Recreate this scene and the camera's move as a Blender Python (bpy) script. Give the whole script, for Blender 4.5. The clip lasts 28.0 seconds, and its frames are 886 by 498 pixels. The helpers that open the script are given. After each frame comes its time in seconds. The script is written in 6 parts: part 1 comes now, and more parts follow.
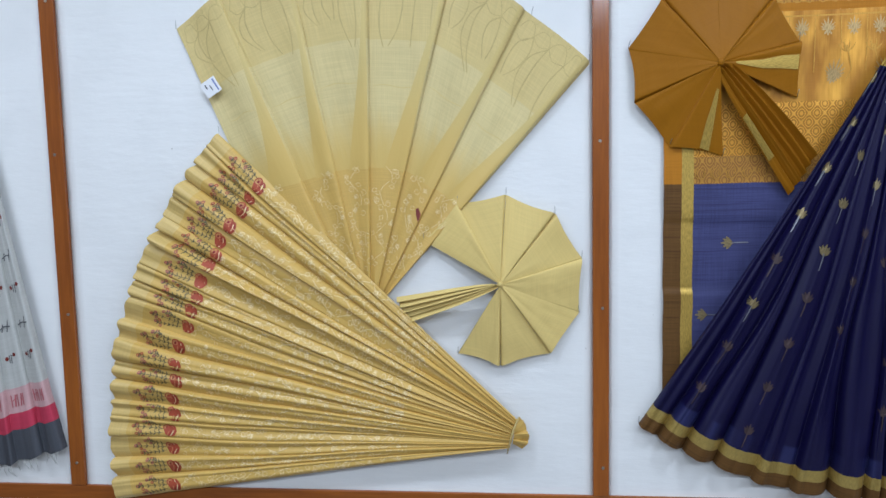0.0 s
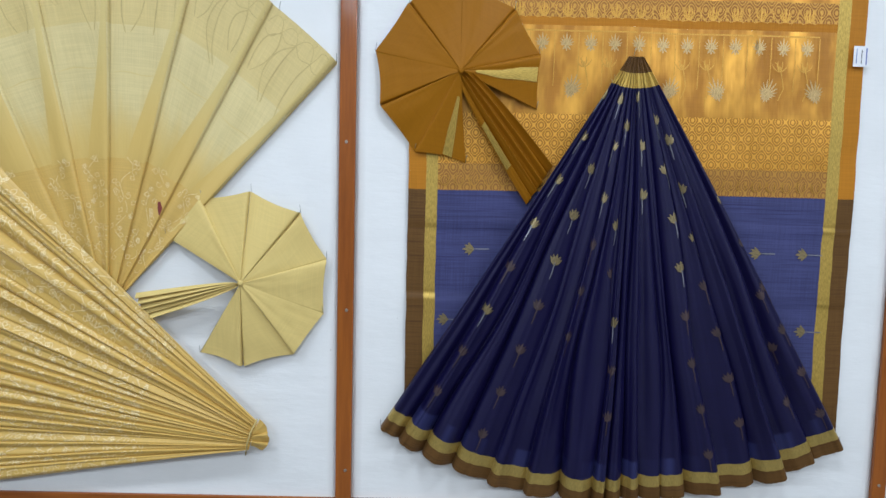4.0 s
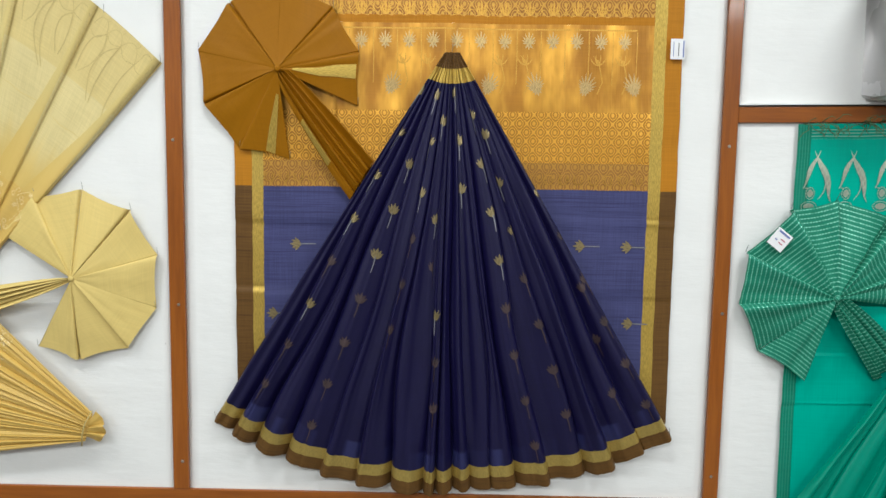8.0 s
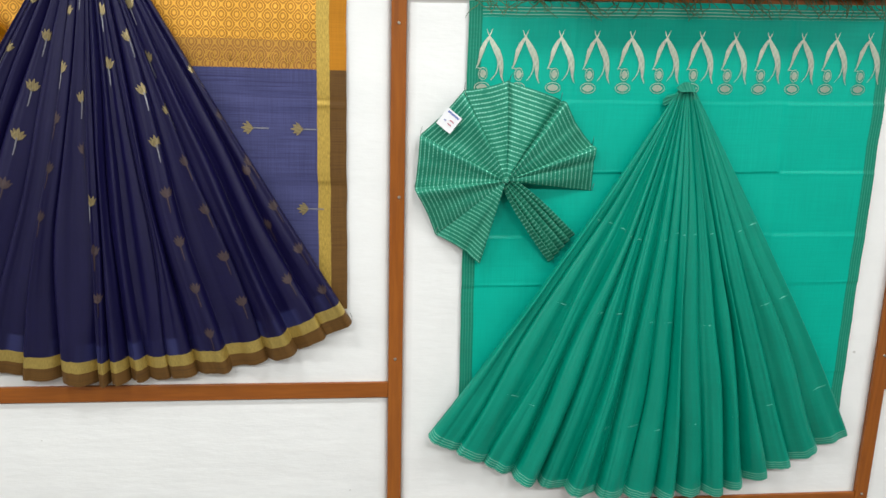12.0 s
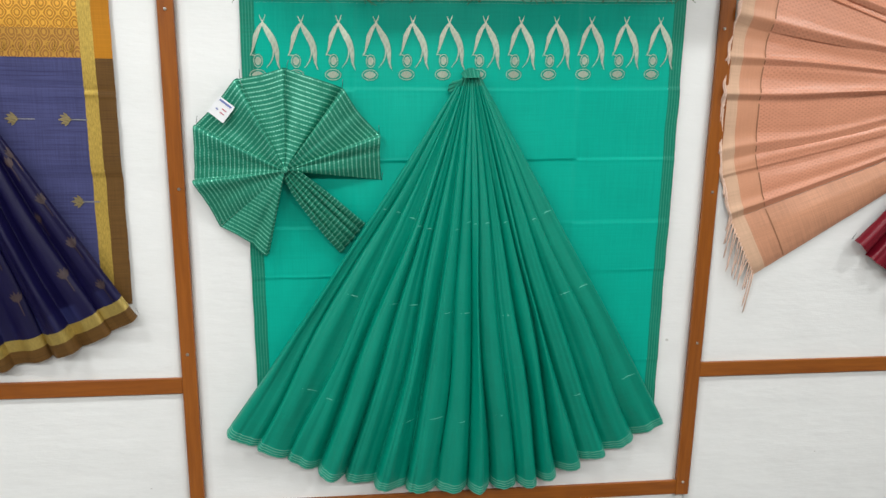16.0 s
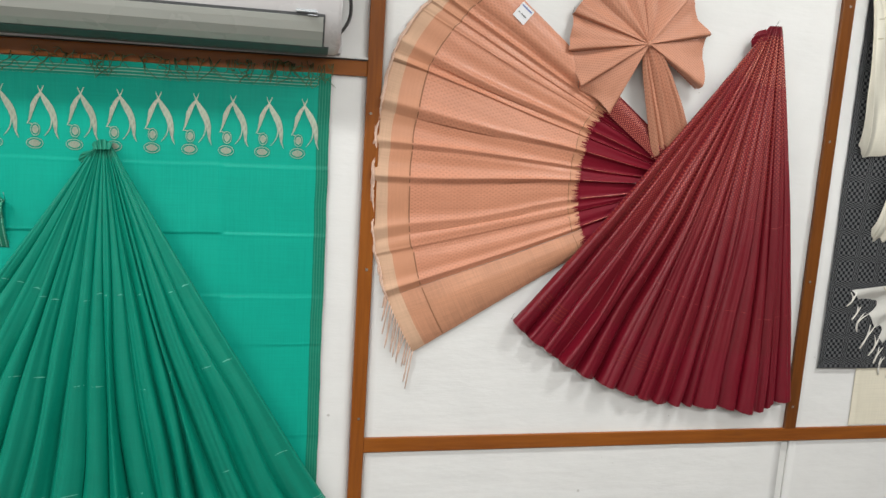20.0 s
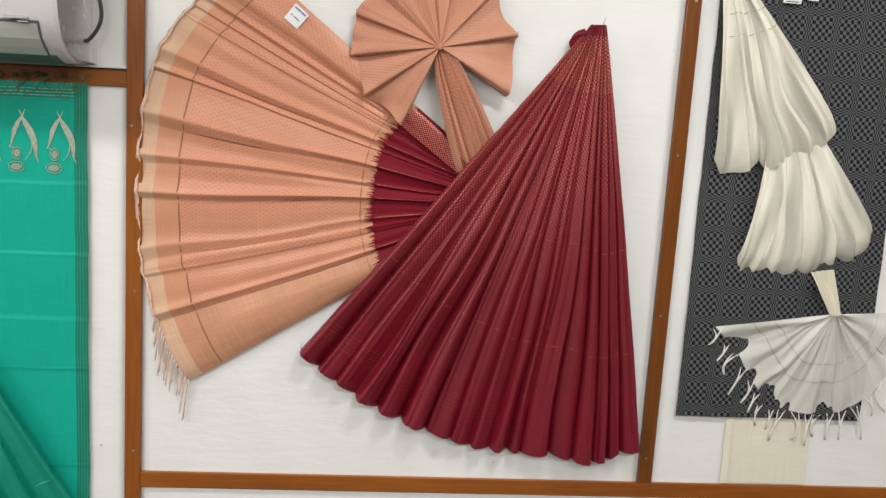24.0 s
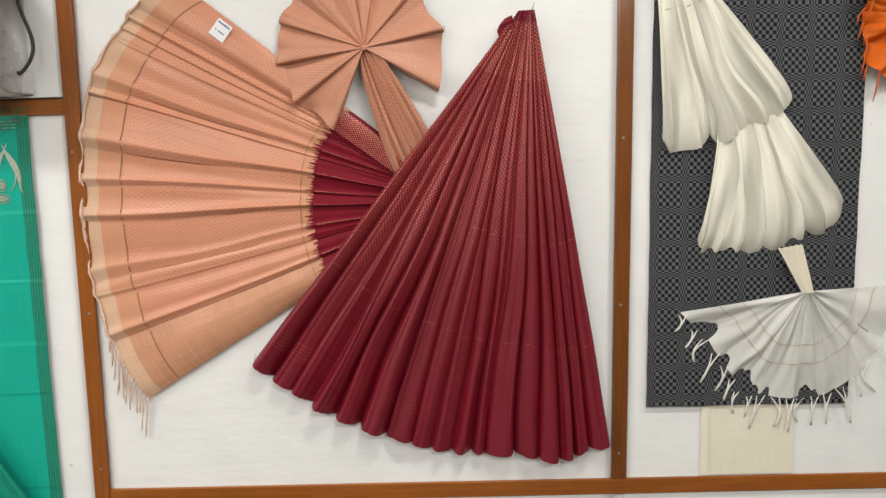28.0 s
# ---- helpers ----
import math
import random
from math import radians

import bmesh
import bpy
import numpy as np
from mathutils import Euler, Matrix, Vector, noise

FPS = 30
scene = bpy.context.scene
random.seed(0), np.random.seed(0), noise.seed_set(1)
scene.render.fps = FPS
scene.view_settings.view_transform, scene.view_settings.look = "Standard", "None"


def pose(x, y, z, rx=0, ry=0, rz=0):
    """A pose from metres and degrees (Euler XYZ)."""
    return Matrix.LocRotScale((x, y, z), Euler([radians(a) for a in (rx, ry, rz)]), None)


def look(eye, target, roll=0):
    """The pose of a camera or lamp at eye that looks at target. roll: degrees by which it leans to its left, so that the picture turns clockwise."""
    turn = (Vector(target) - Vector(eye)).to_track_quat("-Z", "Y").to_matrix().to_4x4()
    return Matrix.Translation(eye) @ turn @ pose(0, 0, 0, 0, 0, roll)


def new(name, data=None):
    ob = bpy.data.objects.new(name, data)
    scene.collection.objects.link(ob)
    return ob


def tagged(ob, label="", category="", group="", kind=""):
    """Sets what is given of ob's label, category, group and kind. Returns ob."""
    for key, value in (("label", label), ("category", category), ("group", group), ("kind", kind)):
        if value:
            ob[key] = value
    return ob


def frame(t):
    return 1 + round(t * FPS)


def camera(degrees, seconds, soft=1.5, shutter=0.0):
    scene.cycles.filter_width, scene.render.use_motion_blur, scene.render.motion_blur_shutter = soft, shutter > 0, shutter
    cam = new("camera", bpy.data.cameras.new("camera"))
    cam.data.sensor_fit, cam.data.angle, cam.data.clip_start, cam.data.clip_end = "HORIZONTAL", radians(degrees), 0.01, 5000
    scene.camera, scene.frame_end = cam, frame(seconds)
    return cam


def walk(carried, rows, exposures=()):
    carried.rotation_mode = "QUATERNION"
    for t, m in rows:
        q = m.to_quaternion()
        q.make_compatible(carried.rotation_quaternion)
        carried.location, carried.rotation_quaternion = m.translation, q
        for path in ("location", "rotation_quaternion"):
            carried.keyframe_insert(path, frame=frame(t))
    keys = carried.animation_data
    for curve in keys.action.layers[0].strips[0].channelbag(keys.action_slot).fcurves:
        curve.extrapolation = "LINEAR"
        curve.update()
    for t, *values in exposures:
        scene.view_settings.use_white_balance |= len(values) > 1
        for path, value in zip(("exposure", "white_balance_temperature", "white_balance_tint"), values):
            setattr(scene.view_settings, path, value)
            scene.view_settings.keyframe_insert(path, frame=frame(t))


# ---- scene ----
cam = camera(63.3, 28.0)
PATH = [
    (0, (0.136, -1.86, 1.62), (-0.061, 0.122, 1.437), -1.2),
    (0.5, (0.158, -1.859, 1.627), (0.016, 0.127, 1.433), -0.6),
    (1, (0.186, -1.858, 1.628), (0.139, 0.131, 1.428), 0.3),
    (1.5, (0.253, -1.851, 1.626), (0.288, 0.137, 1.412), 0.7),
    (2, (0.368, -1.84, 1.611), (0.375, 0.15, 1.41), 0.4),
    (2.5, (0.43, -1.829, 1.619), (0.431, 0.161, 1.421), 0.6),
    (3, (0.483, -1.826, 1.636), (0.485, 0.164, 1.432), 0.8),
    (3.5, (0.518, -1.823, 1.632), (0.534, 0.168, 1.44), 1.1),
    (5.5, (0.764, -1.82, 1.628), (0.779, 0.169, 1.424), 2.2),
    (6, (0.765, -1.838, 1.625), (0.811, 0.151, 1.42), 1.7),
    (6.5, (0.832, -1.845, 1.626), (0.912, 0.145, 1.434), 1.6),
    (7, (0.962, -1.848, 1.631), (1.0, 0.143, 1.438), 2.1),
    (7.5, (1.043, -1.855, 1.636), (1.014, 0.135, 1.445), 1.6),
    (8, (1.072, -1.849, 1.634), (1.043, 0.141, 1.434), 0.9),
    (8.5, (1.13, -1.836, 1.619), (1.188, 0.151, 1.393), 1.1),
    (9, (1.255, -1.811, 1.599), (1.38, 0.165, 1.314), 1.6),
    (9.1, (1.295, -1.808, 1.598), (1.415, 0.166, 1.297), 1.7),
    (9.5, (1.396, -1.804, 1.575), (1.533, 0.159, 1.22), 1.5),
    (10, (1.495, -1.815, 1.574), (1.651, 0.137, 1.164), 1.0),
    (10.5, (1.542, -1.807, 1.569), (1.717, 0.14, 1.144), 1.2),
    (11, (1.577, -1.804, 1.569), (1.771, 0.141, 1.147), 1.2),
    (11.5, (1.633, -1.816, 1.557), (1.833, 0.131, 1.143), 1.4),
    (13.5, (1.919, -1.894, 1.548), (2.099, 0.046, 1.097), 1.4),
    (14, (1.987, -1.915, 1.522), (2.193, 0.029, 1.098), 0.8),
    (14.5, (2.033, -1.911, 1.533), (2.28, 0.021, 1.08), 0.8),
    (15, (2.091, -1.869, 1.528), (2.378, 0.051, 1.048), 0.7),
    (15.5, (2.141, -1.855, 1.537), (2.415, 0.071, 1.072), 0.7),
    (16, (2.209, -1.851, 1.549), (2.442, 0.087, 1.112), 0.9),
    (16.5, (2.267, -1.865, 1.547), (2.458, 0.077, 1.108), 0.9),
    (17, (2.306, -1.883, 1.543), (2.473, 0.064, 1.115), 0.9),
    (17.5, (2.359, -1.882, 1.549), (2.504, 0.066, 1.122), 1.0),
    (18, (2.417, -1.877, 1.57), (2.624, 0.065, 1.14), 1.2),
    (18.5, (2.514, -1.844, 1.604), (2.842, 0.081, 1.175), 2.2),
    (19, (2.633, -1.86, 1.613), (3.038, 0.061, 1.229), 2.6),
    (19.5, (2.81, -1.913, 1.603), (3.221, 0.019, 1.292), 3.4),
    (20, (2.946, -1.967, 1.643), (3.371, -0.034, 1.353), 3.7),
    (20.5, (3.032, -1.976, 1.646), (3.501, -0.048, 1.397), 2.3),
    (21, (3.172, -1.944, 1.664), (3.665, -0.021, 1.421), 2.1),
    (21.5, (3.271, -1.937, 1.689), (3.813, -0.027, 1.447), 2.2),
    (22, (3.429, -1.984, 1.693), (3.899, -0.051, 1.48), 2.9),
    (22.5, (3.524, -1.999, 1.688), (3.94, -0.054, 1.48), 2.6),
    (24.5, (3.818, -1.873, 1.69), (3.94, 0.104, 1.417), 3.1),
    (25, (3.82, -1.861, 1.694), (3.927, 0.123, 1.465), 1.8),
    (25.5, (3.827, -1.873, 1.69), (3.974, 0.111, 1.483), 0.9),
    (26, (3.838, -1.886, 1.684), (4.023, 0.094, 1.48), -0.4),
    (26.5, (3.906, -1.899, 1.689), (4.072, 0.084, 1.484), -1.0),
    (27, (3.985, -1.894, 1.694), (4.116, 0.09, 1.472), -1.0),
    (27.5, (4.052, -1.89, 1.687), (4.122, 0.093, 1.438), -0.9),
    (28, (4.079, -1.893, 1.681), (4.105, 0.091, 1.428), -0.9),
]
EXPOSURES = [(0.0, -0.30, 5420, 11), (3.5, -0.25, 5480, 10), (5.5, -0.18, 6250, 8), (8.5, 0.0, 6350, 8), (10.5, 0.17, 6500, 10), (12.0, 0.17, 6500, 10), (15.0, 0.06, 6500, 10), (18.0, 0.03, 6500, 10), (20.0, 0.02, 6650, 11), (25.0, 0.03, 6800, 12), (28.0, 0.07, 6900, 12)]
walk(cam, [(t, look(eye, target, roll)) for t, eye, target, roll in PATH], EXPOSURES)


# ---------------------------------------------------------------- light
world = bpy.data.worlds.new("world")
scene.world = world
world.use_nodes = True
world.node_tree.nodes["Background"].inputs[0].default_value = (0.75, 0.8, 0.85, 1)
world.node_tree.nodes["Background"].inputs[1].default_value = 0.02


def area_lamp(x, y, z, sx, sy, power, colour=(0.97, 1.0, 0.99), aim=(0, 0, -1)):
    d = bpy.data.lights.new("ceiling_panel_light", "AREA")
    d.shape, d.size, d.size_y, d.energy, d.color = "RECTANGLE", sx, sy, power, colour
    o = new("ceiling_panel_light", d)
    o.matrix_world = look((x, y, z), (x + aim[0], y + aim[1], z + aim[2]))
    return o


# a row of small panels close to the display wall, and a row of long ones further back
for lx in (-1.8, -0.36, 1.02, 2.46, 4.38, 5.9):
    area_lamp(lx, -1.0, 2.84, 0.5, 0.2, 16.5)
for lx in (-1.7, 0.5, 2.7, 4.9):
    area_lamp(lx, -3.2, 2.84, 1.1, 0.3, 61)


# ---------------------------------------------------------------- materials
def mat(name):
    m = bpy.data.materials.new(name)
    m.use_nodes = True
    return m, m.node_tree, m.node_tree.nodes["Principled BSDF"]


def math_node(nt, op, a, b=None, c=None):
    n = nt.nodes.new("ShaderNodeMath")
    n.operation = op
    for i, v in enumerate((a, b, c)):
        if v is None:
            continue
        if isinstance(v, (int, float)):
            n.inputs[i].default_value = v
        else:
            nt.links.new(v, n.inputs[i])
    return n.outputs[0]


def mix_col(nt, fac, a, b):
    n = nt.nodes.new("ShaderNodeMix")
    n.data_type = "RGBA"
    for sock, v in ((n.inputs[0], fac), (n.inputs[6], a), (n.inputs[7], b)):
        if isinstance(v, (int, float)):
            sock.default_value = v
        elif isinstance(v, tuple):
            sock.default_value = (*v, 1)
        else:
            nt.links.new(v, sock)
    return n.outputs[2]


def uv_xy(nt):
    tc = nt.nodes.new("ShaderNodeTexCoord")
    sep = nt.nodes.new("ShaderNodeSeparateXYZ")
    nt.links.new(tc.outputs["UV"], sep.inputs[0])
    return sep.outputs[0], sep.outputs[1]


def vec(nt, x, y, z=0.0):
    n = nt.nodes.new("ShaderNodeCombineXYZ")
    for i, v in enumerate((x, y, z)):
        if isinstance(v, (int, float)):
            n.inputs[i].default_value = v
        else:
            nt.links.new(v, n.inputs[i])
    return n.outputs[0]


def noise_at(nt, v, scale, detail=2.0, rough=0.55):
    n = nt.nodes.new("ShaderNodeTexNoise")
    n.inputs["Scale"].default_value, n.inputs["Detail"].default_value, n.inputs["Roughness"].default_value = scale, detail, rough
    nt.links.new(v, n.inputs["Vector"])
    return n.outputs["Fac"]


def ramp(nt, f, lo, hi):
    n = nt.nodes.new("ShaderNodeMapRange")
    n.interpolation_type = "SMOOTHSTEP"
    nt.links.new(f, n.inputs[0])
    n.inputs[1].default_value, n.inputs[2].default_value = lo, hi
    return n.outputs[0]


def bump(nt, bsdf, height, strength, distance=0.001):
    b = nt.nodes.new("ShaderNodeBump")
    b.inputs["Strength"].default_value, b.inputs["Distance"].default_value = strength, distance
    nt.links.new(height, b.inputs["Height"])
    nt.links.new(b.outputs[0], bsdf.inputs["Normal"])


def cloth(name, colour, second=None, rough=0.55, sheen=0.01, silk=0.0, gold=0.0, slub=0.35, sheer=0.0, sheer_from=0.40, pattern=None, gold_rough=0.38, spec=0.14, rumple=0.0):
    """Woven cloth in metres of its own cloth plane. pattern: a function that gives a 0..1 socket for the second yarn."""
    m, nt, b = mat(name)
    u, v = uv_xy(nt)
    second = second or tuple(c * 0.8 for c in colour)
    streak_u = noise_at(nt, vec(nt, math_node(nt, "MULTIPLY", u, 330.0), math_node(nt, "MULTIPLY", v, 9.0)), 1.0, 3.0)
    streak_v = noise_at(nt, vec(nt, math_node(nt, "MULTIPLY", u, 7.0), math_node(nt, "MULTIPLY", v, 280.0)), 1.0, 3.0)
    yarn = math_node(nt, "ADD", math_node(nt, "MULTIPLY", streak_u, 0.5), math_node(nt, "MULTIPLY", streak_v, 0.5))
    large = noise_at(nt, vec(nt, u, v), 9.0, 3.0)
    tone = math_node(nt, "ADD", math_node(nt, "MULTIPLY", ramp(nt, yarn, 0.36, 0.64), slub), math_node(nt, "MULTIPLY", ramp(nt, large, 0.3, 0.7), slub * 0.5))
    dark = tuple(c * 0.62 for c in colour)
    col = mix_col(nt, tone, colour, dark)
    rough_s = math_node(nt, "MULTIPLY_ADD", yarn, 0.2, rough - 0.1)
    if pattern:
        f = pattern(nt, u, v)
        col = mix_col(nt, f, col, second)
        if gold:
            nt.links.new(math_node(nt, "MULTIPLY", f, gold), b.inputs["Metallic"])
            rough_s = math_node(nt, "ADD", math_node(nt, "MULTIPLY", math_node(nt, "SUBTRACT", 1.0, f), rough), math_node(nt, "MULTIPLY", f, gold_rough))
    elif gold:
        b.inputs["Metallic"].default_value = gold
    nt.links.new(col, b.inputs["Base Color"])
    nt.links.new(rough_s, b.inputs["Roughness"])
    b.inputs["Specular IOR Level"].default_value = spec
    b.inputs["Sheen Weight"].default_value, b.inputs["Sheen Roughness"].default_value = sheen, 0.45
    b.inputs["Sheen Tint"].default_value = (*[min(1, c * 1.5 + 0.1) for c in colour], 1)
    if silk:
        tg = nt.nodes.new("ShaderNodeTangent")
        tg.direction_type, tg.uv_map = "UV_MAP", "UVMap"
        nt.links.new(tg.outputs[0], b.inputs["Tangent"])
        b.inputs["Anisotropic"].default_value, b.inputs["Anisotropic Rotation"].default_value = silk, 0.25
    if rumple:
        long = noise_at(nt, vec(nt, math_node(nt, "MULTIPLY", u, 75.0), math_node(nt, "MULTIPLY", v, 2.2)), 1.0, 3.0, 0.6)
        puck = noise_at(nt, vec(nt, math_node(nt, "MULTIPLY", u, 22.0), math_node(nt, "MULTIPLY", v, 9.0)), 1.0, 3.0, 0.6)
        height = math_node(nt, "ADD", math_node(nt, "MULTIPLY", yarn, 0.00012), math_node(nt, "ADD", math_node(nt, "MULTIPLY", long, 0.0022 * rumple), math_node(nt, "MULTIPLY", puck, 0.003 * rumple)))
        bump(nt, b, height, 1.0, 1.0)
    else:
        bump(nt, b, yarn, 0.35, 0.0006)
    if sheer:
        t = nt.nodes.new("ShaderNodeBsdfTransparent")
        x = nt.nodes.new("ShaderNodeMixShader")
        layers = ramp(nt, noise_at(nt, vec(nt, math_node(nt, "MULTIPLY", u, 8.0), math_node(nt, "MULTIPLY", v, 1.8)), 1.0, 2.0), sheer_from, sheer_from + 0.22)
        nt.links.new(math_node(nt, "MULTIPLY", layers, sheer), x.inputs[0])
        nt.links.new(b.outputs[0], x.inputs[1])
        nt.links.new(t.outputs[0], x.inputs[2])
        nt.links.new(x.outputs[0], nt.nodes["Material Output"].inputs[0])
    return m


def wave(nt, x, period, phase=0.0):
    """A 0..1 wave along x with a period in metres."""
    return math_node(nt, "MULTIPLY_ADD", math_node(nt, "SINE", math_node(nt, "MULTIPLY_ADD", x, 2 * math.pi / period, phase)), 0.5, 0.5)


def ogee(pu, pv, lo=0.5, hi=0.62):
    """A net of rounded diamonds with a ring and a dot in each."""
    def f(nt, u, v):
        s = math_node(nt, "MULTIPLY", math_node(nt, "ADD", wave(nt, u, pu), wave(nt, v, pv)), 0.5)
        out = None
        for at, w in ((0.5, 0.055), (0.76, 0.05), (0.24, 0.05), (1.0, 0.07), (0.0, 0.07)):
            d = math_node(nt, "ABSOLUTE", math_node(nt, "SUBTRACT", s, at))
            line = math_node(nt, "SUBTRACT", 1.0, ramp(nt, d, w * 0.6, w * 1.3))
            out = line if out is None else math_node(nt, "MAXIMUM", out, line)
        return out
    return f


def lattice(pu, pv, amount=1.0):
    def f(nt, u, v):
        a = math_node(nt, "ADD", u, math_node(nt, "MULTIPLY", v, pu / pv))
        c = math_node(nt, "SUBTRACT", u, math_node(nt, "MULTIPLY", v, pu / pv))
        s = math_node(nt, "MULTIPLY", wave(nt, a, pu), wave(nt, c, pu))
        return math_node(nt, "MULTIPLY", ramp(nt, s, 0.3, 0.55), amount)
    return f


def dashes(period, dash):
    def f(nt, u, v):
        s = math_node(nt, "MULTIPLY", ramp(nt, wave(nt, v, period), 0.80, 0.93), math_node(nt, "MULTIPLY_ADD", ramp(nt, wave(nt, u, 0.0085), 0.12, 0.3), 0.75, 0.25))
        wear = ramp(nt, noise_at(nt, vec(nt, math_node(nt, "MULTIPLY", u, 60.0), math_node(nt, "MULTIPLY", v, 25.0)), 1.0, 2.0), 0.3, 0.5)
        return math_node(nt, "MULTIPLY", s, math_node(nt, "MULTIPLY_ADD", wear, 0.7, 0.3))
    return f


def slubs(amount=0.6, across=2.5, fine=170.0):
    """Uneven thick yarns that run across the cloth."""
    def f(nt, u, v):
        a = ramp(nt, noise_at(nt, vec(nt, math_node(nt, "MULTIPLY", u, across), math_node(nt, "MULTIPLY", v, fine)), 1.0, 3.0, 0.7), 0.52, 0.74)
        b = ramp(nt, noise_at(nt, vec(nt, math_node(nt, "MULTIPLY", u, across * 3), math_node(nt, "MULTIPLY", v, fine * 2.6)), 1.0, 2.0), 0.5, 0.7)
        return math_node(nt, "MULTIPLY", math_node(nt, "MAXIMUM", a, math_node(nt, "MULTIPLY", b, 0.5)), amount)
    return f


def zari(name, colour, rough=0.36, grain=0.5, metal=0.55):
    """Metal-thread weave."""
    m, nt, b = mat(name)
    u, v = uv_xy(nt)
    g = noise_at(nt, vec(nt, math_node(nt, "MULTIPLY", u, 500.0), math_node(nt, "MULTIPLY", v, 90.0)), 1.0, 3.0)
    l = noise_at(nt, vec(nt, u, v), 14.0, 3.0)
    col = mix_col(nt, ramp(nt, g, 0.3, 0.75), colour, tuple(c * (1 - grain) for c in colour))
    nt.links.new(col, b.inputs["Base Color"])
    b.inputs["Metallic"].default_value = metal
    nt.links.new(math_node(nt, "MULTIPLY_ADD", l, 0.25, rough - 0.1), b.inputs["Roughness"])
    bump(nt, b, g, 0.5, 0.0008)
    return m


def plain(name, colour, rough=0.5, metal=0.0, vary=0.15, scale=60.0, coat=0.0):
    m, nt, b = mat(name)
    tc = nt.nodes.new("ShaderNodeTexCoord")
    n1 = noise_at(nt, tc.outputs["Object"], scale, 4.0)
    n2 = noise_at(nt, tc.outputs["Object"], scale * 0.08, 3.0)
    f = math_node(nt, "ADD", math_node(nt, "MULTIPLY", ramp(nt, n1, 0.3, 0.7), 0.5), math_node(nt, "MULTIPLY", ramp(nt, n2, 0.3, 0.7), 0.5))
    nt.links.new(mix_col(nt, f, colour, tuple(c * (1 - vary) for c in colour)), b.inputs["Base Color"])
    nt.links.new(math_node(nt, "MULTIPLY_ADD", n1, 0.15, rough - 0.07), b.inputs["Roughness"])
    b.inputs["Metallic"].default_value, b.inputs["Coat Weight"].default_value = metal, coat
    bump(nt, b, n1, 0.15, 0.0005)
    return m


def wood(name, dark, light, along):
    """Varnished wood, grain along one axis of the object."""
    m, nt, b = mat(name)
    tc = nt.nodes.new("ShaderNodeTexCoord")
    mp = nt.nodes.new("ShaderNodeMapping")
    nt.links.new(tc.outputs["Object"], mp.inputs[0])
    mp.inputs["Scale"].default_value = (6, 90, 90) if along == "x" else (90, 90, 6)
    g = noise_at(nt, mp.outputs[0], 1.0, 5.0, 0.65)
    mp2 = nt.nodes.new("ShaderNodeMapping")
    nt.links.new(tc.outputs["Object"], mp2.inputs[0])
    mp2.inputs["Scale"].default_value = (1.2, 8, 8) if along == "x" else (8, 8, 1.2)
    big = noise_at(nt, mp2.outputs[0], 1.0, 3.0)
    f = math_node(nt, "ADD", math_node(nt, "MULTIPLY", ramp(nt, g, 0.3, 0.7), 0.55), math_node(nt, "MULTIPLY", ramp(nt, big, 0.3, 0.7), 0.45))
    nt.links.new(mix_col(nt, f, light, dark), b.inputs["Base Color"])
    nt.links.new(math_node(nt, "MULTIPLY_ADD", g, 0.2, 0.22), b.inputs["Roughness"])
    b.inputs["Coat Weight"].default_value, b.inputs["Coat Roughness"].default_value = 0.45, 0.13
    b.inputs["Specular IOR Level"].default_value = 0.2
    bump(nt, b, g, 0.2, 0.0008)
    return m


def panel_white(name, colour):
    """White sheet stretched over board: fine tooth, faint wrinkles and stains."""
    m, nt, b = mat(name)
    tc = nt.nodes.new("ShaderNodeTexCoord")
    fine = noise_at(nt, tc.outputs["Object"], 220.0, 3.0)
    mid = noise_at(nt, tc.outputs["Object"], 7.0, 4.0)
    mp = nt.nodes.new("ShaderNodeMapping")
    nt.links.new(tc.outputs["Object"], mp.inputs[0])
    mp.inputs["Scale"].default_value = (2.5, 1, 9)
    wr = noise_at(nt, mp.outputs[0], 1.6, 4.0, 0.6)
    f = math_node(nt, "ADD", math_node(nt, "MULTIPLY", ramp(nt, mid, 0.35, 0.75), 0.6), math_node(nt, "MULTIPLY", fine, 0.4))
    col = mix_col(nt, f, colour, tuple(c * 0.93 for c in colour))
    spots = ramp(nt, noise_at(nt, tc.outputs["Object"], 46.0, 0.0), 0.875, 0.89)
    col = mix_col(nt, math_node(nt, "MULTIPLY", spots, 0.5), col, (0.35, 0.33, 0.3))
    nt.links.new(col, b.inputs["Base Color"])
    b.inputs["Roughness"].default_value = 0.6
    h = math_node(nt, "ADD", math_node(nt, "MULTIPLY", wr, 1.0), math_node(nt, "MULTIPLY", fine, 0.05))
    bump(nt, b, h, 0.25, 0.012)
    return m


M_WALL = panel_white("white_board", (0.80, 0.80, 0.79))
M_PAINT = plain("white_wall_paint", (0.78, 0.78, 0.76), 0.7, 0, 0.06, 90)
M_ROOM = plain("beige_wall_paint", (0.20, 0.18, 0.165), 0.7, 0, 0.08, 60)
M_FLOOR = plain("floor_tile", (0.15, 0.14, 0.13), 0.35, 0, 0.12, 30)
M_WOOD_Z = wood("varnished_wood_upright", (0.20, 0.054, 0.008), (0.32, 0.098, 0.013), "z")
M_WOOD_X = wood("varnished_wood_rail", (0.20, 0.054, 0.008), (0.32, 0.098, 0.013), "x")
M_WOOD_DARK = wood("dark_varnished_wood_upright", (0.115, 0.033, 0.006), (0.19, 0.060, 0.010), "z")
